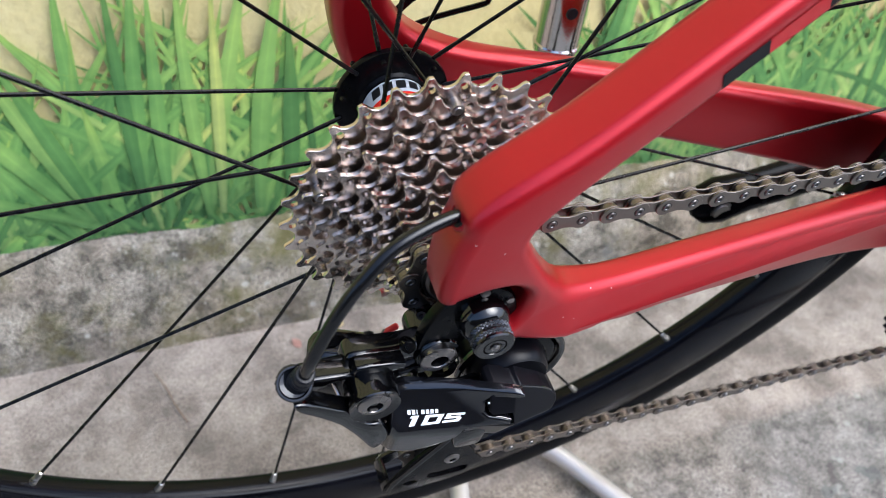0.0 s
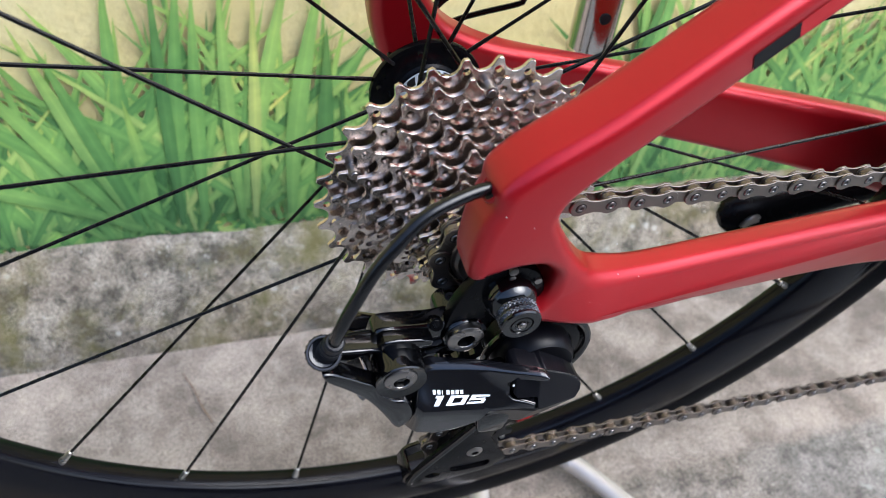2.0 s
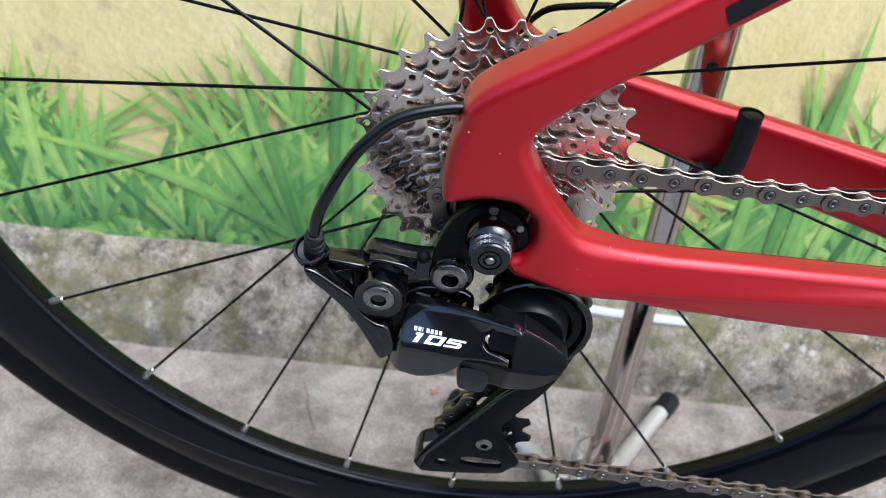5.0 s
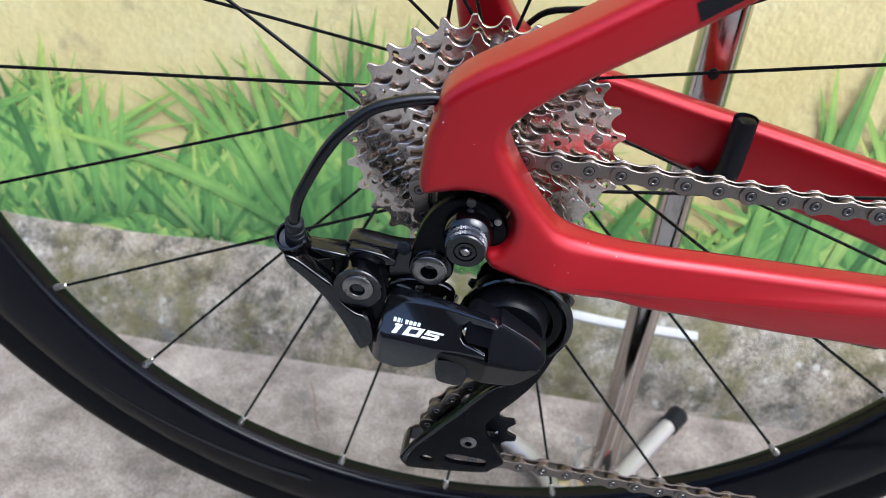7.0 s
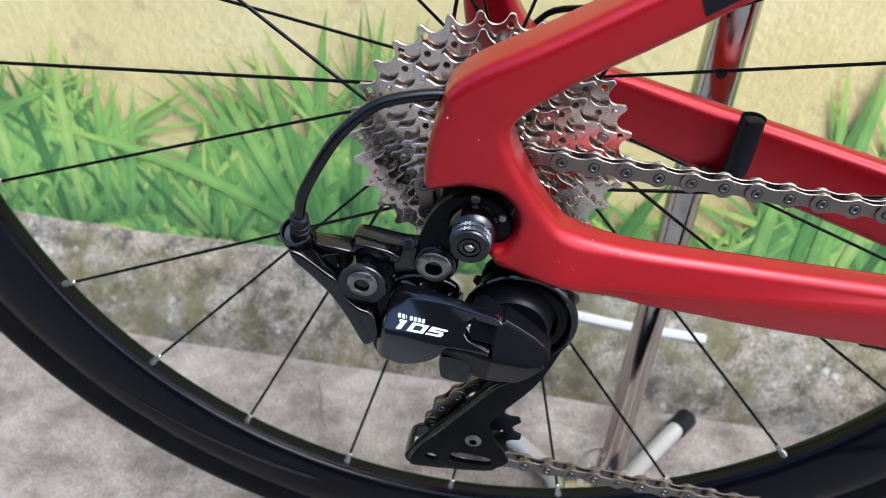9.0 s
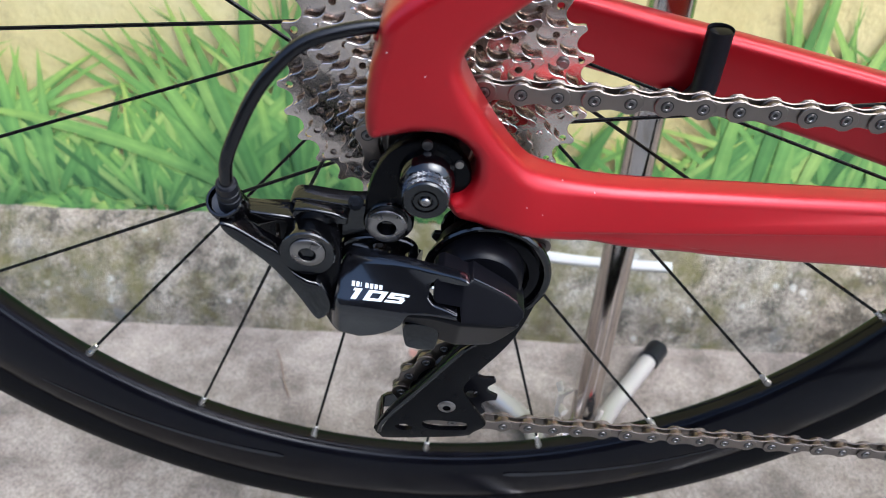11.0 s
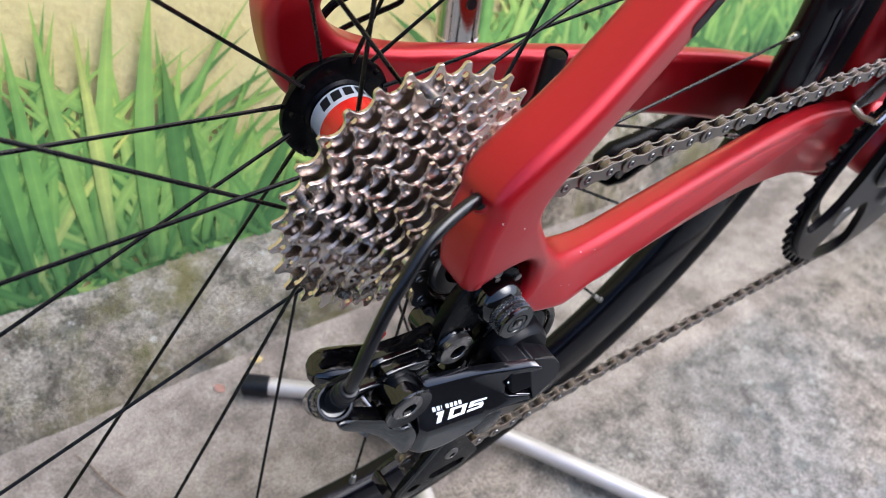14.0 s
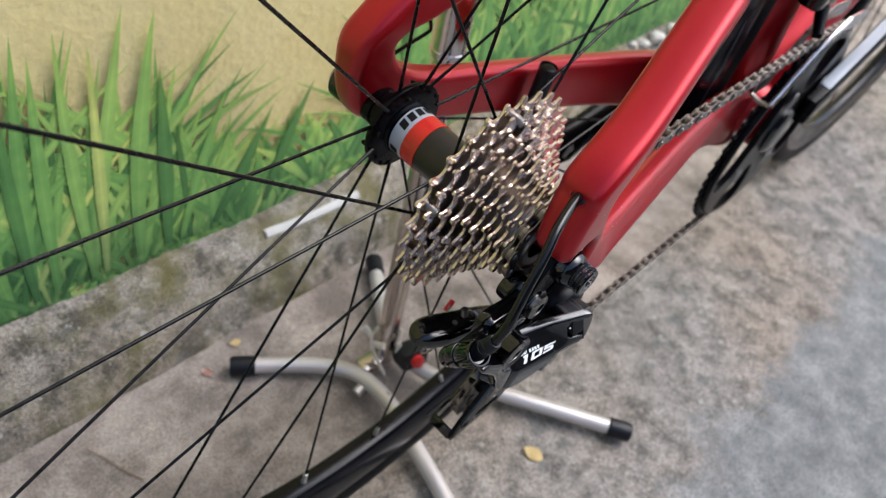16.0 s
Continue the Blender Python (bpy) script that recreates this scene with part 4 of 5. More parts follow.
chain = part("chain", bm, CHAIN, bike, "grey steel chain rollers")


def link_outline(r, waist):
    pts = []
    for k in range(9):
        a = radians(130 - 260 * k / 8)
        pts.append((pitch + r * math.cos(a), r * math.sin(a)))
    pts.append((pitch / 2, -waist))
    for k in range(9):
        a = radians(-50 - 260 * k / 8)
        pts.append((r * math.cos(a), r * math.sin(a)))
    pts.append((pitch / 2, waist))
    return pts


def link_mesh(name, r, waist, y, half, pin):
    bm = bmesh.new()
    slab(bm, link_outline(r, waist), half, 0.00022, 1, -y)
    slab(bm, link_outline(r, waist), half, 0.00022, 1, y)
    flat_count = len(bm.faces)
    for x in (0, pitch) if pin else ():
        lathe([(0, -y - 0.0006), (0.0008, -y - 0.0006), (0.0010, -y - 0.0009), (0.0017, -y - 0.0009), (0.0019, -y - 0.0004), (0.0019, y + 0.0006), (0, y + 0.0007)], 14, bm, Matrix.Translation((x, 0, 0)))
    plates = len(bm.faces)
    # dark infill: pin dimples and a thin ring round each pin
    for x in (0, pitch) if pin else ():
        lathe([(0, -y - 0.00062), (0.0008, -y - 0.00062), (0.0009, -y - 0.0007)], 10, bm, Matrix.Translation((x, 0, 0)))
        lathe([(0.0024, -y - half + 0.0002), (0.0023, -y - half - 0.00004), (0.0019, -y - half - 0.00004)], 16, bm, Matrix.Translation((x, 0, 0)))
    bm.faces.ensure_lookup_table()
    for f in bm.faces[plates:]:
        f.material_index = 1
    for f in bm.faces[flat_count:plates]:
        f.material_index = 2
    me = bpy.data.meshes.new(name)
    bm.to_mesh(me)
    bm.free()
    me.materials.append(CHAIN)
    me.materials.append(DARK_INFILL)
    me.materials.append(PIN)
    for p in me.polygons:
        p.use_smooth = True
    me.set_sharp_from_angle(angle=radians(30))
    return me


OUTER = link_mesh("outer_link", 0.0045, 0.0029, 0.00235, 0.00045, True)
INNER = link_mesh("inner_link", 0.0044, 0.0028, 0.00145, 0.00042, False)
for i in range(count):
    p, q = pins[i], pins[(i + 1) % count]
    ux = (q - p).normalized()
    uz = ux.cross(Vector((0, 1, 0))).normalized()
    uy = uz.cross(ux)
    m = Matrix.Translation(p) @ Matrix((ux, uy, uz)).transposed().to_4x4()
    ob = new("outer_link" if i % 2 else "inner_link", OUTER if i % 2 else INNER)
    ob.parent = chain
    ob.matrix_basis = m


# ---- rear derailleur ----
mech = part("rear_derailleur", plate(smooth(mm((-21, -19), (-19, -6), (-14, 5), (-6, 11), (5, 11), (13, 4), (16, -6), (13, -11), (6, -10), (1, -13), (-3, -21), (-7, -30), (-14, -33), (-20, -28)), 3), 0.0030, 0.0012, 2, -0.0715), SATIN, bike, "black alloy hanger")


def bolt(x, z, y0, y1, r, name, label, socket=0.0024, collar=None):
    """A socket-head bolt that faces the camera side (towards -y)."""
    ob = part(name, lathe([(r, y0), (r, y1 + 0.0010), (r - 0.0004, y1 + 0.0006), (socket * 1.45, y1), (socket * 1.35, y1), (socket * 1.3, y1 + 0.0003)], 32, m=Matrix.Translation((x, 0, z))), BOLT, mech, label)
    part("hex_socket", lathe([(socket * 1.32, y1 + 0.0002), (socket * 1.15, y1 + 0.0012), (socket * 1.15, y1 + 0.0035), (0, y1 + 0.0035)], 6, m=Matrix.Translation((x, 0, z))), SATIN, ob, "dark hexagonal socket", sharp=10)
    return ob


# upper knuckle and the swept arm to the barrel adjuster
part("upper_knuckle", lathe([(0.0, -0.0560), (0.0088, -0.0560), (0.0092, -0.0580), (0.0092, -0.0745), (0.0086, -0.0755), (0.0, -0.0755)], 32, m=Matrix.Translation((-0.0122, 0, -0.0250))), GLOSS, mech)
bolt(-0.0126, -0.0246, -0.0740, -0.0788, 0.0074, "mounting_bolt", "grey steel bolt", 0.0027)
part("hanger_screw", lathe([(0.0018, -0.0740), (0.0018, -0.0755), (0, -0.0757)], 16, m=Matrix.Translation((-0.001, 0, 0.0105))), BOLT, mech)
part("hanger_screw", lathe([(0.0015, -0.0740), (0.0015, -0.0755), (0, -0.0757)], 16, m=Matrix.Translation((0.0105, 0, 0.0040))), BOLT, mech)
LOWER = Matrix.Translation((-0.0006, 0, -0.0012))
place(part("linkage_arm", plate(smooth(mm((-48, -22), (-46, -18.2), (-40, -17.6), (-30, -18.4), (-23, -18.2), (-17, -17.0), (-9, -18.5), (-7, -25), (-11, -31), (-17, -33.5), (-24, -32.5), (-29, -36), (-35, -38), (-44, -37), (-48, -31)), 3), 0.0045, 0.0012, 2, -0.0690), GLOSS, mech, "glossy black upper link"), LOWER)
place(part("link_bridge", plate(mm((-46, -20.5), (-45, -17.8), (-40, -17.2), (-31, -18.2), (-26, -20.2), (-26, -23), (-33, -24), (-45, -24.5)), 0.0030, 0.0010, 2, -0.0765), GLOSS, mech, "black raised bridge over the pivot", sharp=50), LOWER)
place(part("linkage_arm", plate(mm((-66, -22), (-62, -21.8), (-54, -22.3), (-44, -22.9), (-43, -25.6), (-51, -25.6), (-57, -28), (-60, -32), (-65, -30)), 0.0042, 0.0010, 2, -0.0742), GLOSS, mech, "stepped black arm beside the barrel", sharp=50), LOWER)
place(part("linkage_arm", plate(mm((-66, -24), (-46, -22), (-36, -22), (-34, -46), (-40, -56), (-47, -55), (-58, -44), (-65, -34)), 0.0016, 0.0006, 1, -0.0700), SATIN, mech, sharp=50), LOWER)
part("main_link", plate(smooth(mm((-70, -21), (-66, -21.5), (-62, -23.8), (-54, -29.4), (-49, -32.8), (-46, -40), (-40, -45), (-36, -46), (-33, -50), (-31, -56), (-31.5, -61), (-34.5, -65), (-37.5, -64.5), (-44, -53), (-52, -41), (-61, -32), (-68, -26)), 3), 0.0040, 0.0014, 3, -0.0848), GLOSS, mech, "glossy black triangular body arm")
place(part("body_web", plate(smooth(mm((-47, -40), (-44, -32), (-40, -24), (-31, -25), (-28, -36), (-30, -58), (-36, -60), (-43, -50)), 3), 0.0040, 0.0010, 2, -0.0790), SATIN, mech), LOWER)
part("pivot_boss", lathe([(0, -0.0725), (0.0088, -0.0725), (0.0092, -0.0730), (0.0092, -0.0755), (0.0086, -0.0761), (0.0093, -0.0767), (0.0095, -0.0850), (0.0101, -0.0868), (0.0101, -0.0882), (0.0097, -0.0887), (0.0066, -0.0874), (0, -0.0874)], 36, m=Matrix.Translation((-0.0397, 0, -0.0318))), GLOSS, mech, "ribbed black pivot boss")
bolt(-0.0397, -0.0318, -0.0870, -0.0888, 0.0063, "pivot_bolt", "grey steel pivot bolt", 0.0024)
part("return_spring_pin", tube([(-0.0527, -0.0750, -0.0308), (-0.0512, -0.0806, -0.0328)], 0.0008, 8), CHROME, mech)
part("limit_screw", tube([(-0.047, -0.077, -0.049), (-0.0492, -0.0785, -0.0515), (-0.0512, -0.0795, -0.0532)], [0.0014, 0.0022, 0.0020], 10), PIN, mech)
boss = part("tension_boss", tube([(-0.0245, -0.0680, -0.0240), (-0.0245, -0.0720, -0.0195), (-0.0245, -0.0740, -0.0180)], [0.0030, 0.0030, 0.0027], 14), GLOSS, mech)
part("tension_screw", tube([(-0.0245, -0.0735, -0.0182), (-0.0245, -0.0742, -0.0176)], [0.0016, 0.0016], 6), SATIN, boss)

# barrel adjuster and cable
d = Vector((0.04, -0.36, 0.93)).normalized()
base = Vector((-0.0674, -0.0795, -0.0212))
down = Vector((0.122, 0.56, -0.82)).normalized()
mouth = Vector((-0.0690, -0.0822, -0.0158))
at = lambda s: mouth + down * s
barrel = part("barrel_adjuster", tube([at(0.0130), at(0.0135), at(0.0205), at(0.0212), at(0.0216), at(0.0262), at(0.0274), at(0.0280)], [0.0050, 0.0061, 0.0060, 0.0057, 0.0052, 0.0051, 0.0046, 0.0034], 28), GLOSS, mech, "black barrel housing of the body arm")
grip = at(0.0046)
axis = Matrix.Translation(grip) @ Vector((0, 1, 0)).rotation_difference(-down).to_matrix().to_4x4()
part("grip_ring", lathe([(0.0056, -0.0090), (0.0060, -0.0084), (0.0062, 0.0030), (0.0060, 0.0036)], 28, m=axis), GLOSS, barrel, "ribbed black grip ring")
u = down.orthogonal().normalized()
v = down.cross(u)
for i in range(18):
    a = 2 * math.pi * i / 18
    c = grip + (math.cos(a) * u + math.sin(a) * v) * 0.0063
    part("grip_rib", tube([c - down * 0.0026, c + down * 0.0045], 0.0004, 6), GLOSS, barrel)
part("barrel_ring", lathe([(0.0056, 0.0034), (0.0063, 0.0038), (0.0065, 0.0044), (0.0065, 0.0050), (0.0061, 0.0055), (0.0054, 0.0055), (0.0051, 0.0050), (0.0050, 0.0030), (0.0028, 0.0026)], 32, m=axis), GLOSS, barrel, "thin shiny ring")
part("ferrule", tube([base + d * 0.0030, base + d * 0.0092, base + d * 0.0094, base + d * 0.0104, base + d * 0.0106, base + d * 0.0126, base + d * 0.0128, base + d * 0.0138, base + d * 0.0140, base + d * 0.0170, base + d * 0.0176], [0.0043, 0.0041, 0.0038, 0.0038, 0.0040, 0.0039, 0.0036, 0.0036, 0.0038, 0.0036, 0.0030], 20), RUBBER, mech, "ribbed cable ferrule")
end = base + d * 0.017
cable_way = smooth([tuple(end), (-0.0655, -0.0872, 0.0050), (-0.0625, -0.0862, 0.0140), (-0.0566, -0.0840, 0.0273), (-0.0500, -0.0818, 0.0372), (-0.0401, -0.0775, 0.0455), (-0.0232, -0.0725, 0.0495), (-0.0121, -0.0710, 0.0492), (-0.004, -0.070, 0.0475)], 6, False)
cable = part("gear_cable", tube(cable_way, 0.0023, 14), CABLE, bike, "black gear cable housing curving to the frame")

# inner link block with the printed outer plate
part("inner_body", plate(smooth(mm((-30, -49), (-14, -48), (2, -45), (12, -43), (10, -50), (-2, -54), (-16, -60), (-30, -57), (-33, -50)), 3), 0.0030, 0.0016, 2, -0.0775), SATIN, mech)


def shell_with_notch(low, high, notch_low, notch_high, stop, y, depth, edge=0.0009, cols=90, rows=(14, 6, 8)):
    """A moulded cover like shell(), with a notch that opens at its right end between two lines; below the notch it ends at stop."""
    bm = bmesh.new()
    x0, x1, xs = high[0][0], high[-1][0], notch_low[0][0]
    a_rows, b_rows, c_rows = rows
    xs_all = sorted({x0 + (x1 - x0) * (0.35 * i / cols + 0.65 * (0.5 - 0.5 * math.cos(math.pi * i / cols))) for i in range(cols + 1)} | {xs, stop} | {xs + 0.0003, xs + 0.0007})
    grid = []
    for x in xs_all:
        b, c = lerp(notch_low, max(x, xs)), lerp(notch_high, max(x, xs))
        a, e = lerp(low, x), lerp(high, x)
        pull = min(1.0, max(0.0, (xs - x) / 0.006))
        b2, c2 = a + (e - a) * a_rows / sum(rows), a + (e - a) * (a_rows + b_rows) / sum(rows)
        b, c = b + (b2 - b) * pull, c + (c2 - c) * pull
        zs = [a + (b - a) * k / a_rows for k in range(a_rows)] + [b + (c - b) * k / b_rows for k in range(b_rows)] + [c + (e - c) * k / c_rows for k in range(c_rows + 1)]
        col = []
        for k, z in enumerate(zs):
            near = min(z - a, e - z, x - x0, x1 - x)
            if x >= xs:
                near = min(near, b - z if k <= a_rows else z - c if k >= a_rows + b_rows else 1)
                if k <= a_rows:
                    near = min(near, stop - x)
            near = max(0.0, near)
            roll = edge * (1 - math.sqrt(max(0.0, 1 - (1 - min(1.0, near / edge)) ** 2)))
            col.append(bm.verts.new((x, y(x, z) + roll, z)))
        grid.append(col)
    for i, (p, q) in enumerate(zip(grid, grid[1:])):
        for k in range(sum(rows)):
            if xs_all[i] >= xs - 1e-7 and (a_rows <= k < a_rows + b_rows or (k < a_rows and xs_all[i] >= stop - 1e-7)):
                continue
            bm.faces.new((p[k], q[k], q[k + 1], p[k + 1]))
    bmesh.ops.delete(bm, geom=[v for v in bm.verts if not v.link_faces], context="VERTS")
    rim = [ed for ed in bm.edges if len(ed.link_faces) == 1]
    made = bmesh.ops.extrude_edge_only(bm, edges=rim)["geom"]
    for v in made:
        if isinstance(v, bmesh.types.BMVert):
            v.co.y += depth
    bmesh.ops.recalc_face_normals(bm, faces=bm.faces)
    return bm


CREASE = mm((-40, -56.5), (-30.6, -54.2), (-17, -52.3), (-3, -51.2), (6, -48.9), (18, -47.6))


def face_y(x, z):
    """The plate's upper side is twisted and leans back to the sky; under a soft crease it falls straight, and it stands out more towards the cover."""
    k = z - lerp(CREASE, x)
    up = 0.5 * (k + math.sqrt(k * k + 3e-6))
    down = up - k
    rise = min(up, 0.017)
    return -0.0915 - 0.19 * (x + 0.025) + (0.95 - 18.0 * (x + 0.010)) * rise - 14.0 * rise * rise + 0.10 * down + 12 * max(0.0, -0.0275 - x) ** 1.5


high_main = mm((-37.4, -65.0), (-33, -63.0), (-31.0, -58), (-30.0, -52), (-28.6, -45), (-27, -41), (-24, -39.4), (-18, -38.1), (-4, -35.1), (10, -31.9), (15, -30.8), (17.4, -30.8), (18.6, -31.6))
low_main = mm((-37.4, -68.6), (-32, -70.2), (-27, -71.2), (-20, -71.6), (-14, -68.6), (-8, -63.4), (-4.4, -58.6), (-3, -53.4), (-1.5, -51.6), (6, -49.4), (12, -48.6), (15.8, -48.4))
notch_low = mm((5.0, -43.4), (6.8, -44.8), (12, -45.2), (15.8, -46.0), (18.6, -46.0))
notch_high = mm((5.0, -38.6), (6.4, -36.6), (10.6, -35.3), (16.5, -34.0), (18.6, -32.6))
outer = part("outer_plate", shell_with_notch(low_main, high_main, notch_low, notch_high, 0.0158, face_y, 0.0034), PLATE, mech, "glossy black outer plate", sharp=50)
# printed plain white blocks
bm = bmesh.new()


def print_quad(x0, z0, w, h, slant=0.75):
    """A small white block on the plate; x0, z0 from the print's lower left corner, in millimetres."""
    q = [(x0, z0), (x0 + w, z0), (x0 + w + slant * h, z0 + h), (x0 + slant * h, z0 + h)]
    q = [((x - 24.4) / 1000, (z - 51.4 + 0.17 * x) / 1000) for x, z in q]
    n = max(1, round(w / 0.9))
    for k in range(n):
        strip = [(q[0][0] + (q[1][0] - q[0][0]) * a, q[0][1] + (q[1][1] - q[0][1]) * a) for a in (k / n, (k + 1) / n)]
        strip += [(q[3][0] + (q[2][0] - q[3][0]) * a, q[3][1] + (q[2][1] - q[3][1]) * a) for a in ((k + 1) / n, k / n)]
        bm.faces.new([bm.verts.new((x, face_y(x, z) - 0.0003, z)) for x, z in strip])


for k in range(7):
    print_quad(0.6 + 1.72 * k, 3.35, 0.34 if k == 2 else 1.25, 1.35, 0.0)
print_quad(0.6, 0, 2.1, 3.0)
print_quad(1.4, 2.25, 1.4, 0.75)
for x0 in (5.2, 10.4):
    print_quad(x0, 0, 1.9, 3.0)
print_quad(6.9, 0, 3.8, 0.75)
print_quad(8.6, 2.25, 3.8, 0.75)
print_quad(13.2, 0, 6.6, 0.75)
print_quad(14.2, 1.2, 6.0, 0.75)
print_quad(15.0, 2.25, 7.0, 0.75)
print_quad(14.9, 1.9, 1.8, 0.5)
print_quad(18.6, 0.6, 1.8, 0.75)
part("white_print", bm, WHITE, outer, "white printed blocks")
part("dot", lathe([(0, -0.0004), (0.0005, -0.0003), (0.0005, 0.0002)], 8, m=Matrix.Translation((0.0061, -0.0925, -0.0385))), WHITE, mech)

# lower knuckle cover and its stop


def cover_ridge(x):
    return lerp(mm((7, -46.5), (17, -48.9), (40, -55.5)), x)


def cover_y(x, z):
    """Two facets that meet along a ridge and run back towards the cover's tip."""
    k = z - cover_ridge(x)
    up = 0.5 * (k + math.sqrt(k * k + 0.3e-6))
    return -0.0992 + 0.30 * max(0, x - 0.017) - 0.14 * min(0, x - 0.017) + 0.52 * up + 0.36 * (up - k)


low_cover = mm((6.4, -41.8), (8, -43.2), (16.6, -43.8), (17.4, -49.5), (18.4, -50.2), (26, -52.6), (33, -54.6), (38, -56.0), (41.4, -52.6))
high_cover = mm((6.4, -36.0), (7.4, -34.3), (9.5, -33.6), (18.6, -35.6), (20, -34.4), (26, -38.0), (33.4, -42.7), (38, -46.4), (41.4, -50.4))
part("knuckle_cover", shell(low_cover, high_cover, cover_y, 0.0120, 0.0007, 70, 22), MATTE, mech, "matte black moulded knuckle cover", sharp=50)
# glossy bead added along the cover's upper edge to draw its highlight line
edge_way = [(x, cover_y(x, lerp(high_cover, x)) + 0.0003, lerp(high_cover, x) - 0.0002) for x in [0.0200 + 0.0009 * k for k in range(21)]]
part("cover_glint_bead", tube(edge_way, 0.0005, 8), PLATE, mech, "thin glossy bead on the cover's edge, added for its highlight")
# the same added bead for the highlight along the notch
notch_way = [(x, face_y(x, lerp(notch_low, x)) + 0.0006, lerp(notch_low, x)) for x in [0.0052 + 0.0008 * k for k in range(14)]]
part("notch_glint_bead", tube(notch_way, 0.0004, 8), PLATE, mech)
low_under = mm((-4, -60.5), (-2.6, -64.6), (-0.6, -66.0), (9.4, -68.0), (11, -69.6), (24, -72.0), (31, -72.4), (35, -67.0), (38.4, -60.0), (40.2, -56.4))
high_under = mm((-4, -57.2), (-2, -53.0), (6, -50.6), (16, -49.7), (26, -52.7), (33, -54.7), (40.2, -55.4))
part("cover_underside", shell(low_under, high_under, lambda x, z: cover_y(x, z) + 0.0004, 0.0100, 0.0008, 56, 16), MATTE, mech, "matte black lower side of the cover", sharp=50)
part("spring_housing", lathe([(0, -0.0600), (0.0176, -0.0600), (0.0178, -0.0650), (0.0172, -0.0740), (0.0162, -0.0790), (0.0150, -0.0805), (0, -0.0805)], 40, m=Matrix.Translation((0.0240, 0, -0.0480))), MATTE, mech, "matte black round spring housing")
part("stop_lug", plate(smooth(mm((-2.6, -59), (9.6, -60), (10.0, -69.4), (8.0, -72.6), (0.2, -72.2), (-2.4, -69.2)), 3), 0.0030, 0.0009, 2, -0.0900), GLOSS, mech, "glossy black stop lug")

# cage: two plates with holes, pulleys between them
ring_top = [(7.5, -44), (10, -36.5), (14.6, -31), (20, -27.6), (27, -26.4), (35, -28), (41, -31.8), (46.6, -37.5), (50, -44)]
outer_cage = smooth(mm(*ring_top, (51.6, -54), (48.4, -74), (42.6, -94), (30.5, -117), (27.0, -127), (32, -137.5), (40, -150.5), (40.3, -154), (36, -159), (30, -163.6), (-4, -169.6), (-9.3, -168), (-11.8, -162), (-4, -143.4), (8.5, -122.4), (19, -102), (22, -90), (10, -62)), 3)
holes_cage = [[tuple(v) for v in smooth(mm(*h), 3)] for h in (((-2.8, -159.6), (1.5, -157.0), (6.0, -159.8), (1.8, -162.2)), ((10.0, -155.6), (13.6, -152.2), (24, -151.8), (31.4, -152.4), (32.2, -156.4), (29.4, -158.4), (14.3, -159.4)))]
cage = part("cage_plate", plate(outer_cage, 0.0013, 0.0005, 2, -0.0665, holes_cage), SATIN, mech, "black cage plate with cut-outs")
for side, off in (("cage_rim", 0.0006),):
    way_rim = [(0.0330 + off, -0.0681, -0.0900), (0.0235 + off, -0.0684, -0.0985), (0.0100 + off, -0.0682, -0.1225), (-0.0025 + off, -0.0682, -0.1435), (-0.0090 + off, -0.0681, -0.1560), (-0.0104 + off, -0.0680, -0.1635)]
    part(side, tube(smooth(way_rim, 4, False), 0.0013, 10), GLOSS, cage, "raised edge of the cage arm")
inner_cage = smooth(mm((8, -44), (14, -34), (24, -30), (36, -33), (44, -42), (45, -55), (38, -72), (33, -90), (29, -112), (33, -134), (36, -145), (31, -154), (8, -158), (-7, -167), (-11, -164), (-8, -157), (6, -150), (17, -130), (23, -112), (22, -92), (12, -66)), 3)
part("inner_cage_plate", plate(inner_cage, 0.0011, 0.0004, 1, -0.0505, [[tuple(v) for v in smooth(mm((16, -146), (20, -134), (24, -134), (28, -146), (21, -150)), 3)], [tuple(v) for v in smooth(mm((25, -98), (25.5, -82), (30, -82), (28, -102)), 3)]]), GLOSS, mech)
rim_way = [(0.0275 + 0.0236 * math.cos(q), -0.0700, -0.0510 + 0.0240 * math.sin(q)) for q in [radians(-40 + 10 * k) for k in range(24)]]
part("cage_ring_rim", tube(rim_way, 0.0017, 10), GLOSS, mech, "raised round rim of the cage")
part("cage_dish", lathe([(0.0205, -0.0702), (0.0195, -0.0708), (0.0165, -0.0708), (0.0160, -0.0702)], 36, m=Matrix.Translation((0.0275, 0, -0.0510))), SATIN, mech)
part("cage_bridge", block(-0.0011, 0.0011, -0.0665, -0.0500, -0.0062, 0.0010, 0.0006, m=Matrix.Translation((-0.0098, 0, -0.1600)) @ pose(0, 0, 0, 0, 18, 0)), GLOSS, mech, "black wall that joins the cage plates")


def pulley(x, z, n, y):
    rp = 0.0127 / (2 * math.sin(math.pi / n))
    pts = []
    step = 2 * math.pi / n
    for i in range(n):
        for da, dr in ((-0.22, -0.0026), (0.0, -0.0038), (0.22, -0.0026), (0.33, 0.0000), (0.40, 0.0016), (0.60, 0.0016), (0.67, 0.0000)):
            a = 0.2 + (i + da) * step
            pts.append((x + (rp + dr) * math.cos(a), z + (rp + dr) * math.sin(a)))
    hl = [circle(x + 0.0118 * math.cos(a), z + 0.0118 * math.sin(a), 0.0030, 10) for a in [2 * math.pi * k / 5 for k in range(5)]]
    return plate(pts, 0.0011, 0.0003, 1, y, hl)


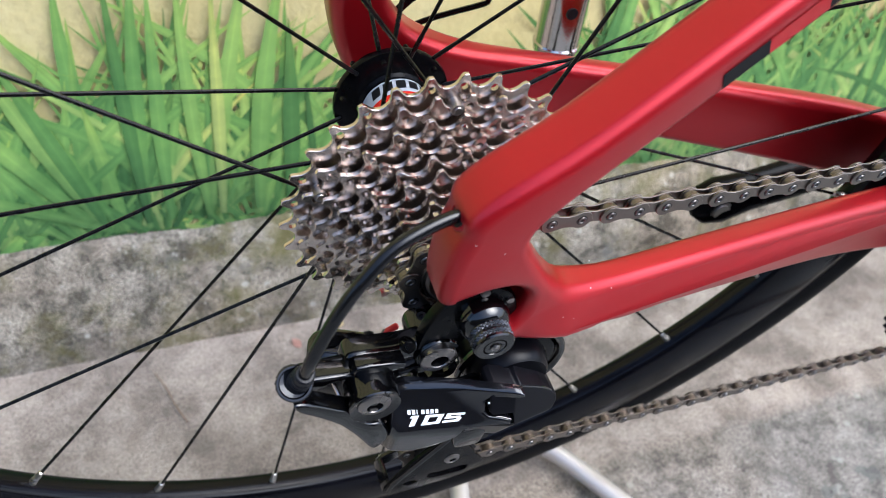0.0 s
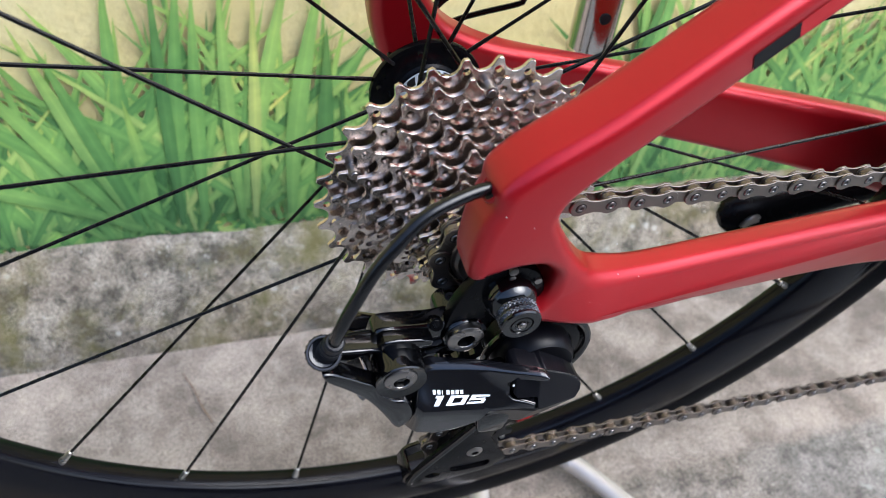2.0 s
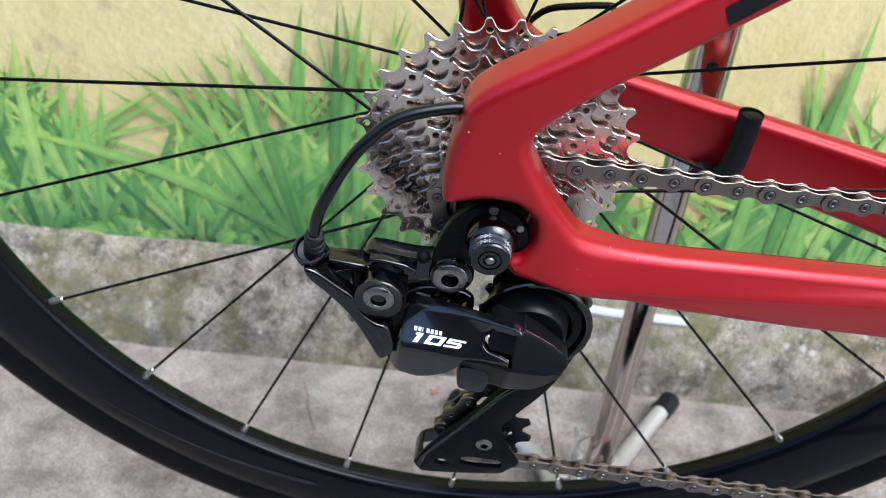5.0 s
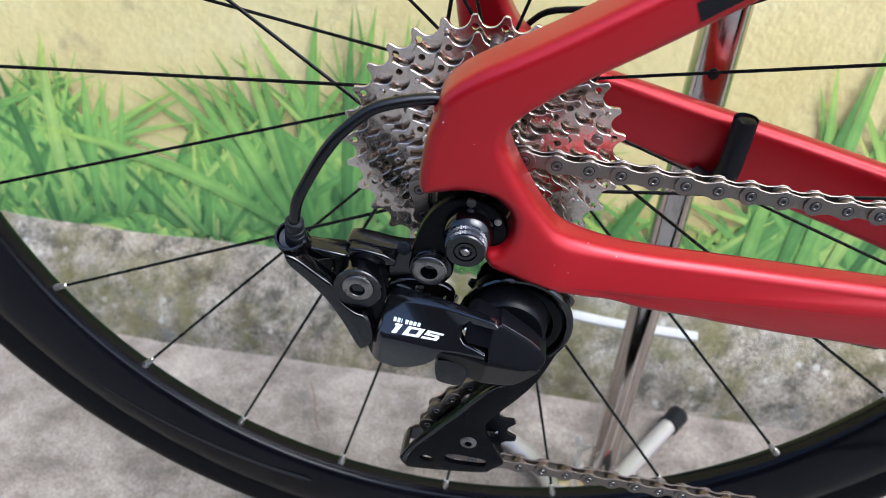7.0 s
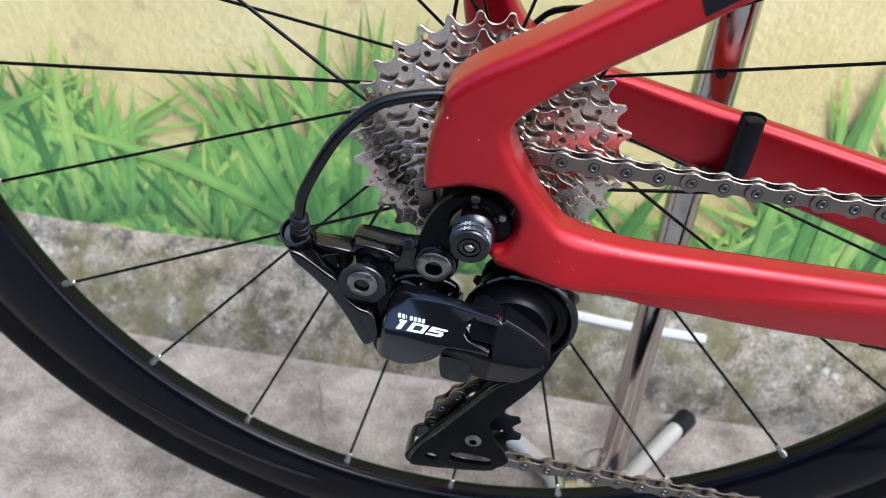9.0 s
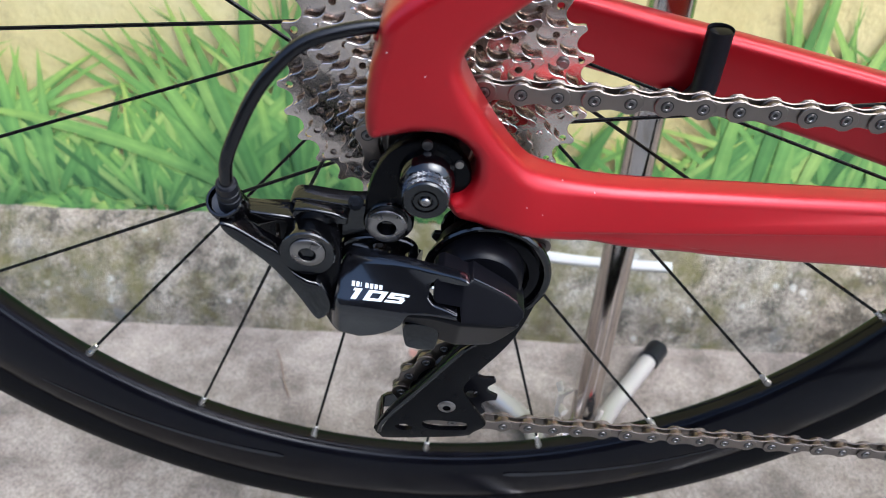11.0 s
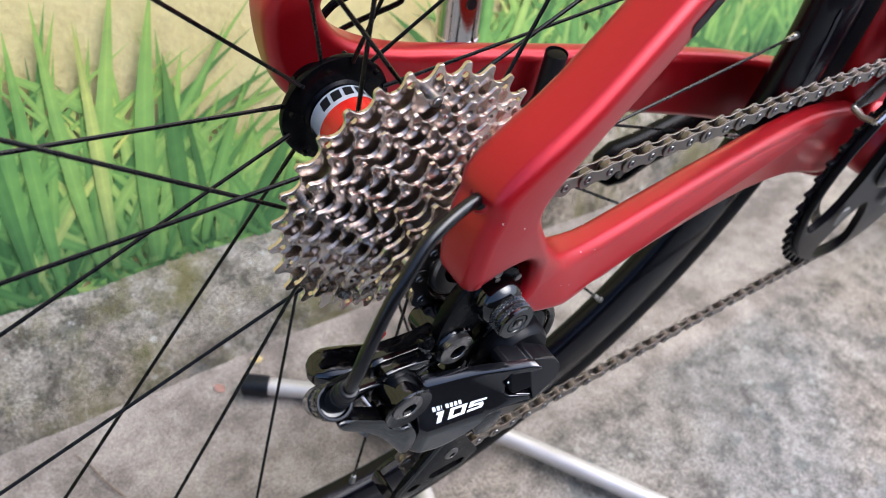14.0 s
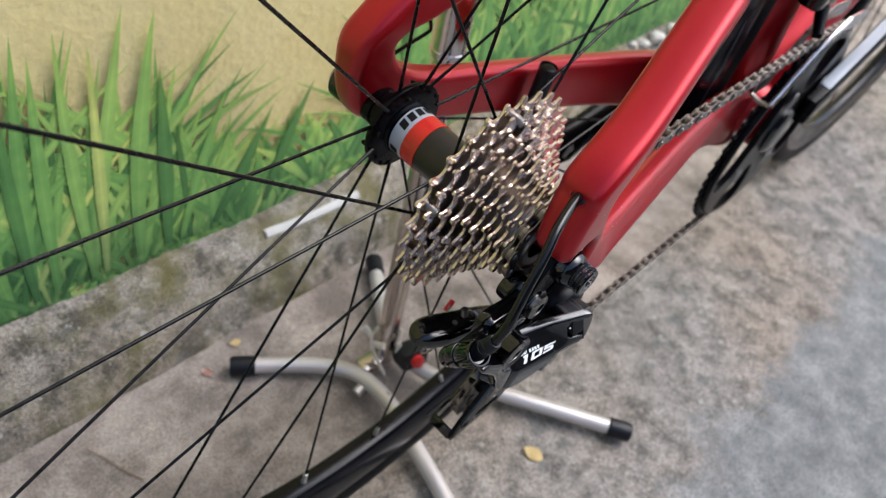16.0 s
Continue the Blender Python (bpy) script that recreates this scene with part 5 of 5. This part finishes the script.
for (x, z, y) in ((0.0275, -0.0520, -0.0575), (0.0210, -0.1405, -0.0580)):
    p = part("pulley", pulley(x, z, 11, y), MATTE, mech, "black toothed jockey wheel")
    part("pulley_hub", lathe([(0, y - 0.006), (0.0062, y - 0.006), (0.0068, y - 0.004), (0.0068, y + 0.004), (0, y + 0.005)], 24, m=Matrix.Translation((x, 0, z))), SATIN, p)
bolt(0.0208, -0.1405, -0.0670, -0.0690, 0.0042, "pulley_bolt", "small steel pulley bolt", 0.0015)

# open honeycomb web of the inner link, seen between the plate and the mounting bolt
bays = [[tuple(v) for v in smooth(mm(*b), 2)] for b in (((-26, -39.5), (-23, -37.5), (-19.6, -38.2), (-18.8, -42.4), (-21.5, -45.6), (-25.2, -44.6)), ((-17.4, -37.6), (-14.2, -36.4), (-10.8, -37.8), (-10.6, -42.4), (-13.6, -44.6), (-17.2, -43.2)), ((-8.8, -37.4), (-5.4, -37.0), (-3.2, -40.4), (-5.0, -43.8), (-8.6, -43.0)))]
part("link_web", plate(smooth(mm((-29, -38), (-22, -34.6), (-14, -33.6), (-5, -34.6), (-0.5, -39), (-2, -46), (-14, -48), (-26, -49), (-30, -45)), 3), 0.0016, 0.0005, 1, -0.0720, bays), GLOSS, mech, "black honeycomb web")


def rounded_bar(rows, n=24):
    """A soft-cornered bar through rows of (x, y, z, half width along y, half height along z)."""
    bm = bmesh.new()
    fine = []
    for a, b in zip(rows, rows[1:]):
        for k in range(6):
            t = k / 6
            fine.append([p + (q - p) * t for p, q in zip(a, b)])
    fine.append(rows[-1])
    for _ in range(2):
        fine = [fine[0]] + [[(p + 2 * q + r) / 4 for p, q, r in zip(a, b, c)] for a, b, c in zip(fine, fine[1:], fine[2:])] + [fine[-1]]
    rings = []
    for x, y, z, w, h in fine:
        ring = []
        for i in range(n):
            a = 2 * math.pi * i / n
            u, v = math.cos(a), math.sin(a)
            u, v = math.copysign(abs(u) ** 0.65, u), math.copysign(abs(v) ** 0.65, v)
            ring.append(bm.verts.new((x + 0.3 * u * w, y + u * w, z + v * h)))
        rings.append(ring)
    for a, b in zip(rings, rings[1:]):
        for i in range(n):
            bm.faces.new((a[i], a[(i + 1) % n], b[(i + 1) % n], b[i]))
    bm.faces.new(rings[0])
    bm.faces.new(rings[-1])
    bmesh.ops.recalc_face_normals(bm, faces=bm.faces)
    return bm


CLAMP = [(-0.0520, -0.0375, -0.0640, 0.0030, 0.0022), (-0.0500, -0.0382, -0.0634, 0.0062, 0.0042), (-0.0455, -0.040, -0.0626, 0.0085, 0.0054), (-0.036, -0.044, -0.0622, 0.0090, 0.0060), (-0.026, -0.047, -0.0622, 0.0080, 0.0062), (-0.012, -0.051, -0.0630, 0.0075, 0.0064), (0.0, -0.055, -0.0645, 0.0070, 0.0060)]
clamp = part("cable_clamp_arm", rounded_bar(CLAMP), GLOSS, mech, "smooth black clamp arm", sharp=50)
part("clamp_recess", lathe([(0.0048, 0.0), (0.0040, -0.0008), (0.0015, -0.0010), (0, -0.0010)], 20, m=Matrix.Translation((-0.0430, -0.0415, -0.0571)) @ pose(0, 0, 0, -90, 0, 0) @ Matrix.Diagonal((1.3, 1, 0.6, 1))), SATIN, clamp)
part("clamp_post", tube([(-0.022, -0.050, -0.060), (-0.022, -0.0505, -0.0535)], [0.0026, 0.0024], 12), GLOSS, clamp)
for cx, cy, cz in ((-0.0310, -0.0470, -0.0556), (-0.0160, -0.0525, -0.0560)):
    part("clamp_screw", tube([(cx, cy, cz - 0.003), (cx, cy - 0.0002, cz)], [0.0017, 0.0015], 10), PIN, clamp)
part("clamp_clip", tube(smooth([(-0.020, -0.044, -0.058), (-0.018, -0.047, -0.0545), (-0.0175, -0.052, -0.055), (-0.020, -0.056, -0.060)], 4, False), 0.0007, 8), BOLT, clamp)
part("clamp_screw", lathe([(0, 0.0), (0.0022, 0.0), (0.0022, 0.004), (0.0012, 0.0042), (0.0010, 0.003), (0, 0.003)], 10, m=Matrix.Translation((-0.030, -0.050, -0.0475)) @ pose(0, 0, 0, 70, 0, 0)), PIN, mech)
part("cable_wire", tube(smooth([(-0.050, -0.046, -0.066), (-0.047, -0.044, -0.075), (-0.036, -0.044, -0.078), (-0.024, -0.038, -0.072), (-0.016, -0.033, -0.066)], 4, False), 0.0006, 6), BOLT, mech)
part("cable_tip", tube([(-0.0150, -0.0310, -0.0725), (-0.0142, -0.0310, -0.0722), (-0.0085, -0.0298, -0.0700), (-0.0078, -0.0297, -0.0697)], [0.0012, 0.0017, 0.0016, 0.0009], 10), REDTIP, mech, "red cable end cap")

# ---- cranks, chainrings, front derailleur, front wheel ----
BB = Vector((0.416, 0, -0.073))


def ring_plate(n, y, inner, arms):
    rp = 0.0127 / (2 * math.sin(math.pi / n))
    pts = []
    step = 2 * math.pi / n
    for i in range(n):
        for da, dr in ((-0.2, -0.003), (0.2, -0.003), (0.42, 0.003), (0.58, 0.003)):
            a = (i + da) * step
            pts.append((BB.x + (rp + dr) * math.cos(a), BB.z + (rp + dr) * math.sin(a)))
    return plate(pts, 0.0016, 0.0004, 1, y, [circle(BB.x, BB.z, inner, 48)])


crankset = part("crankset", lathe([(0, -0.0575), (0.017, -0.0575), (0.022, -0.0560), (0.024, -0.0540), (0.024, -0.046), (0, -0.046)], 32, m=Matrix.Translation(BB)), GLOSS, bike, "black crank spindle boss")
part("chainring", ring_plate(50, -0.0450, 0.0935, 4), MATTE, crankset, "large black chainring")
part("chainring", ring_plate(34, -0.0385, 0.0635, 4), COG_IN, crankset)
ring_at = lambda r, a: (BB.x + r * math.cos(radians(a)), BB.z + r * math.sin(radians(a)))
windows = []
for mid_a, wide in ((172, 42), (346, 25), (82, 18), (262, 18)):
    windows.append([tuple(v) for v in smooth([ring_at(0.043, mid_a - wide * 0.5), ring_at(0.062, mid_a - wide), ring_at(0.086, mid_a - wide), ring_at(0.0935, mid_a - wide * 0.6), ring_at(0.0940, mid_a), ring_at(0.0935, mid_a + wide * 0.6), ring_at(0.086, mid_a + wide), ring_at(0.062, mid_a + wide), ring_at(0.043, mid_a + wide * 0.5), ring_at(0.040, mid_a)], 3)])
part("spider", plate([ring_at(0.097, 5 * k) for k in range(72)], 0.0028, 0.0016, 3, -0.0490, windows), MATTE, crankset, "black four-arm spider", sharp=60)
for a, r in ((122, 0.048), (222, 0.058), (302, 0.050), (42, 0.058)):
    x, z = ring_at(r, a)
    part("chainring_bolt", lathe([(0.0085, -0.0543), (0.0078, -0.0552), (0.0050, -0.0548), (0, -0.0546)], 20, m=Matrix.Translation((x, 0, z))), PIN, crankset, "round dished bolt")


def crank(way, y, r):
    u = Vector(way).normalized()
    pts = [BB + Vector((0, y, 0)) + u * s + Vector((0, (0.008 if y > 0 else -0.008) * s / 0.17, 0)) for s in (-0.014, -0.008, 0.02, 0.08, 0.14, 0.162, 0.176, 0.182)]
    return tube(pts, [r * k for k in (0.5, 0.95, 1.0, 0.85, 0.85, 1.0, 0.8, 0.35)], 18, flat=0.55)


FORE = Vector((0.150, 0, 0.080)).normalized()
AFT = Vector((-0.160, 0, -0.053)).normalized()
side = Vector((-FORE.z, 0, FORE.x))
arm_at = lambda s, h: ((BB + FORE * s + side * h).x, (BB + FORE * s + side * h).z + 0.008)
arm_line = [arm_at(s, h) for s, h in ((0.020, -0.013), (0.060, -0.011), (0.120, -0.009), (0.168, -0.010), (0.178, -0.006), (0.180, 0.002), (0.176, 0.009), (0.168, 0.010), (0.120, 0.007), (0.060, 0.008), (0.030, 0.010))]
part("crank_arm", plate(arm_line, 0.0070, 0.0030, 3, -0.0590), SATIN, crankset, "black crank arm with a silver upper side", sharp=50)
face_line = [arm_at(s, h) for s, h in ((0.052, 0.0090), (0.120, 0.0080), (0.168, 0.0110), (0.166, 0.0130), (0.120, 0.0100), (0.062, 0.0105))]
part("crank_face", plate(face_line, 0.0050, 0.0006, 1, -0.0590), PALE, crankset, "silver upper face of the crank arm")
part("crank_arm", crank(AFT, 0.060, 0.0165), SATIN, crankset, "black crank arm")
part("pedal_hole", lathe([(0, 0.0565), (0.0060, 0.0565), (0.0066, 0.0575), (0.0080, 0.0580)], 20, m=Matrix.Translation(BB + AFT * 0.164)), PIN, crankset)

fd = part("front_derailleur", block(0.345, 0.385, -0.040, -0.020, 0.050, 0.085, 0.005), GLOSS, bike, "black front derailleur body")
guide = mm((313, -14), (320, -18), (344, -14), (356, 4), (372, 22), (400, 34), (440, 32), (448, 40), (440, 47), (400, 48), (366, 38), (340, 14), (322, -4))
part("guide_plate", plate(guide, 0.0007, 0.0003, 1, -0.0535), CHROME, fd, "bright steel chain guide plate")
part("guide_plate", plate(guide, 0.0007, 0.0003, 1, -0.0375), BOLT, fd, "inner steel chain guide plate")
part("guide_bridge", tube([(0.3165, -0.0535, -0.0150), (0.3160, -0.0455, -0.0165), (0.3165, -0.0375, -0.0150)], 0.0022, 8), BOLT, fd)
part("guide_link", tube([(0.372, -0.030, 0.062), (0.362, -0.040, 0.046), (0.352, -0.048, 0.036)], [0.006, 0.005, 0.004], 12), SATIN, fd)
part("guide_edge", tube(smooth([(0.3175, -0.0546, -0.0150), (0.3300, -0.0550, -0.0020), (0.3450, -0.0552, 0.0160), (0.3660, -0.0552, 0.0370), (0.3900, -0.0550, 0.0480)], 4, False), 0.0013, 8, flat=1.8), CHROME, fd, "bright folded edge of the guide")
part("pinch_bolt", tube([(0.364, -0.034, 0.080), (0.364, -0.046, 0.084)], [0.004, 0.004], 10), REDTIP, fd, "red washer and bolt")
part("clamp", tube([(0.352, -0.022, 0.070), (0.358, 0.0, 0.070)], [0.007, 0.007], 12), SATIN, fd)

front = part("front_wheel", torus_section(RIM, 96), CARBON, bike, "deep satin black carbon rim")
place(front, Matrix.Translation((0.985, 0, 0.0)))
part("tyre", torus_section(TYRE_SECTION, 96), TYRE, front, "black rubber tyre")
part("hub", lathe([(0, 0.05), (0.009, 0.05), (0.009, 0.04), (0.020, 0.036), (0.020, 0.032), (0.010, 0.028), (0.010, -0.028), (0.020, -0.032), (0.020, -0.036), (0.009, -0.04), (0.009, -0.05), (0, -0.05)], 24), SATIN, front)
for k in range(20):
    a = radians(18 * k + 4)
    y = 0.034 if k % 2 else -0.034
    part("spoke", tube([(0.019 * math.cos(a), y, 0.019 * math.sin(a)), (0.2785 * math.cos(a), 0, 0.2785 * math.sin(a))], 0.0009, 6), SPOKE, front)
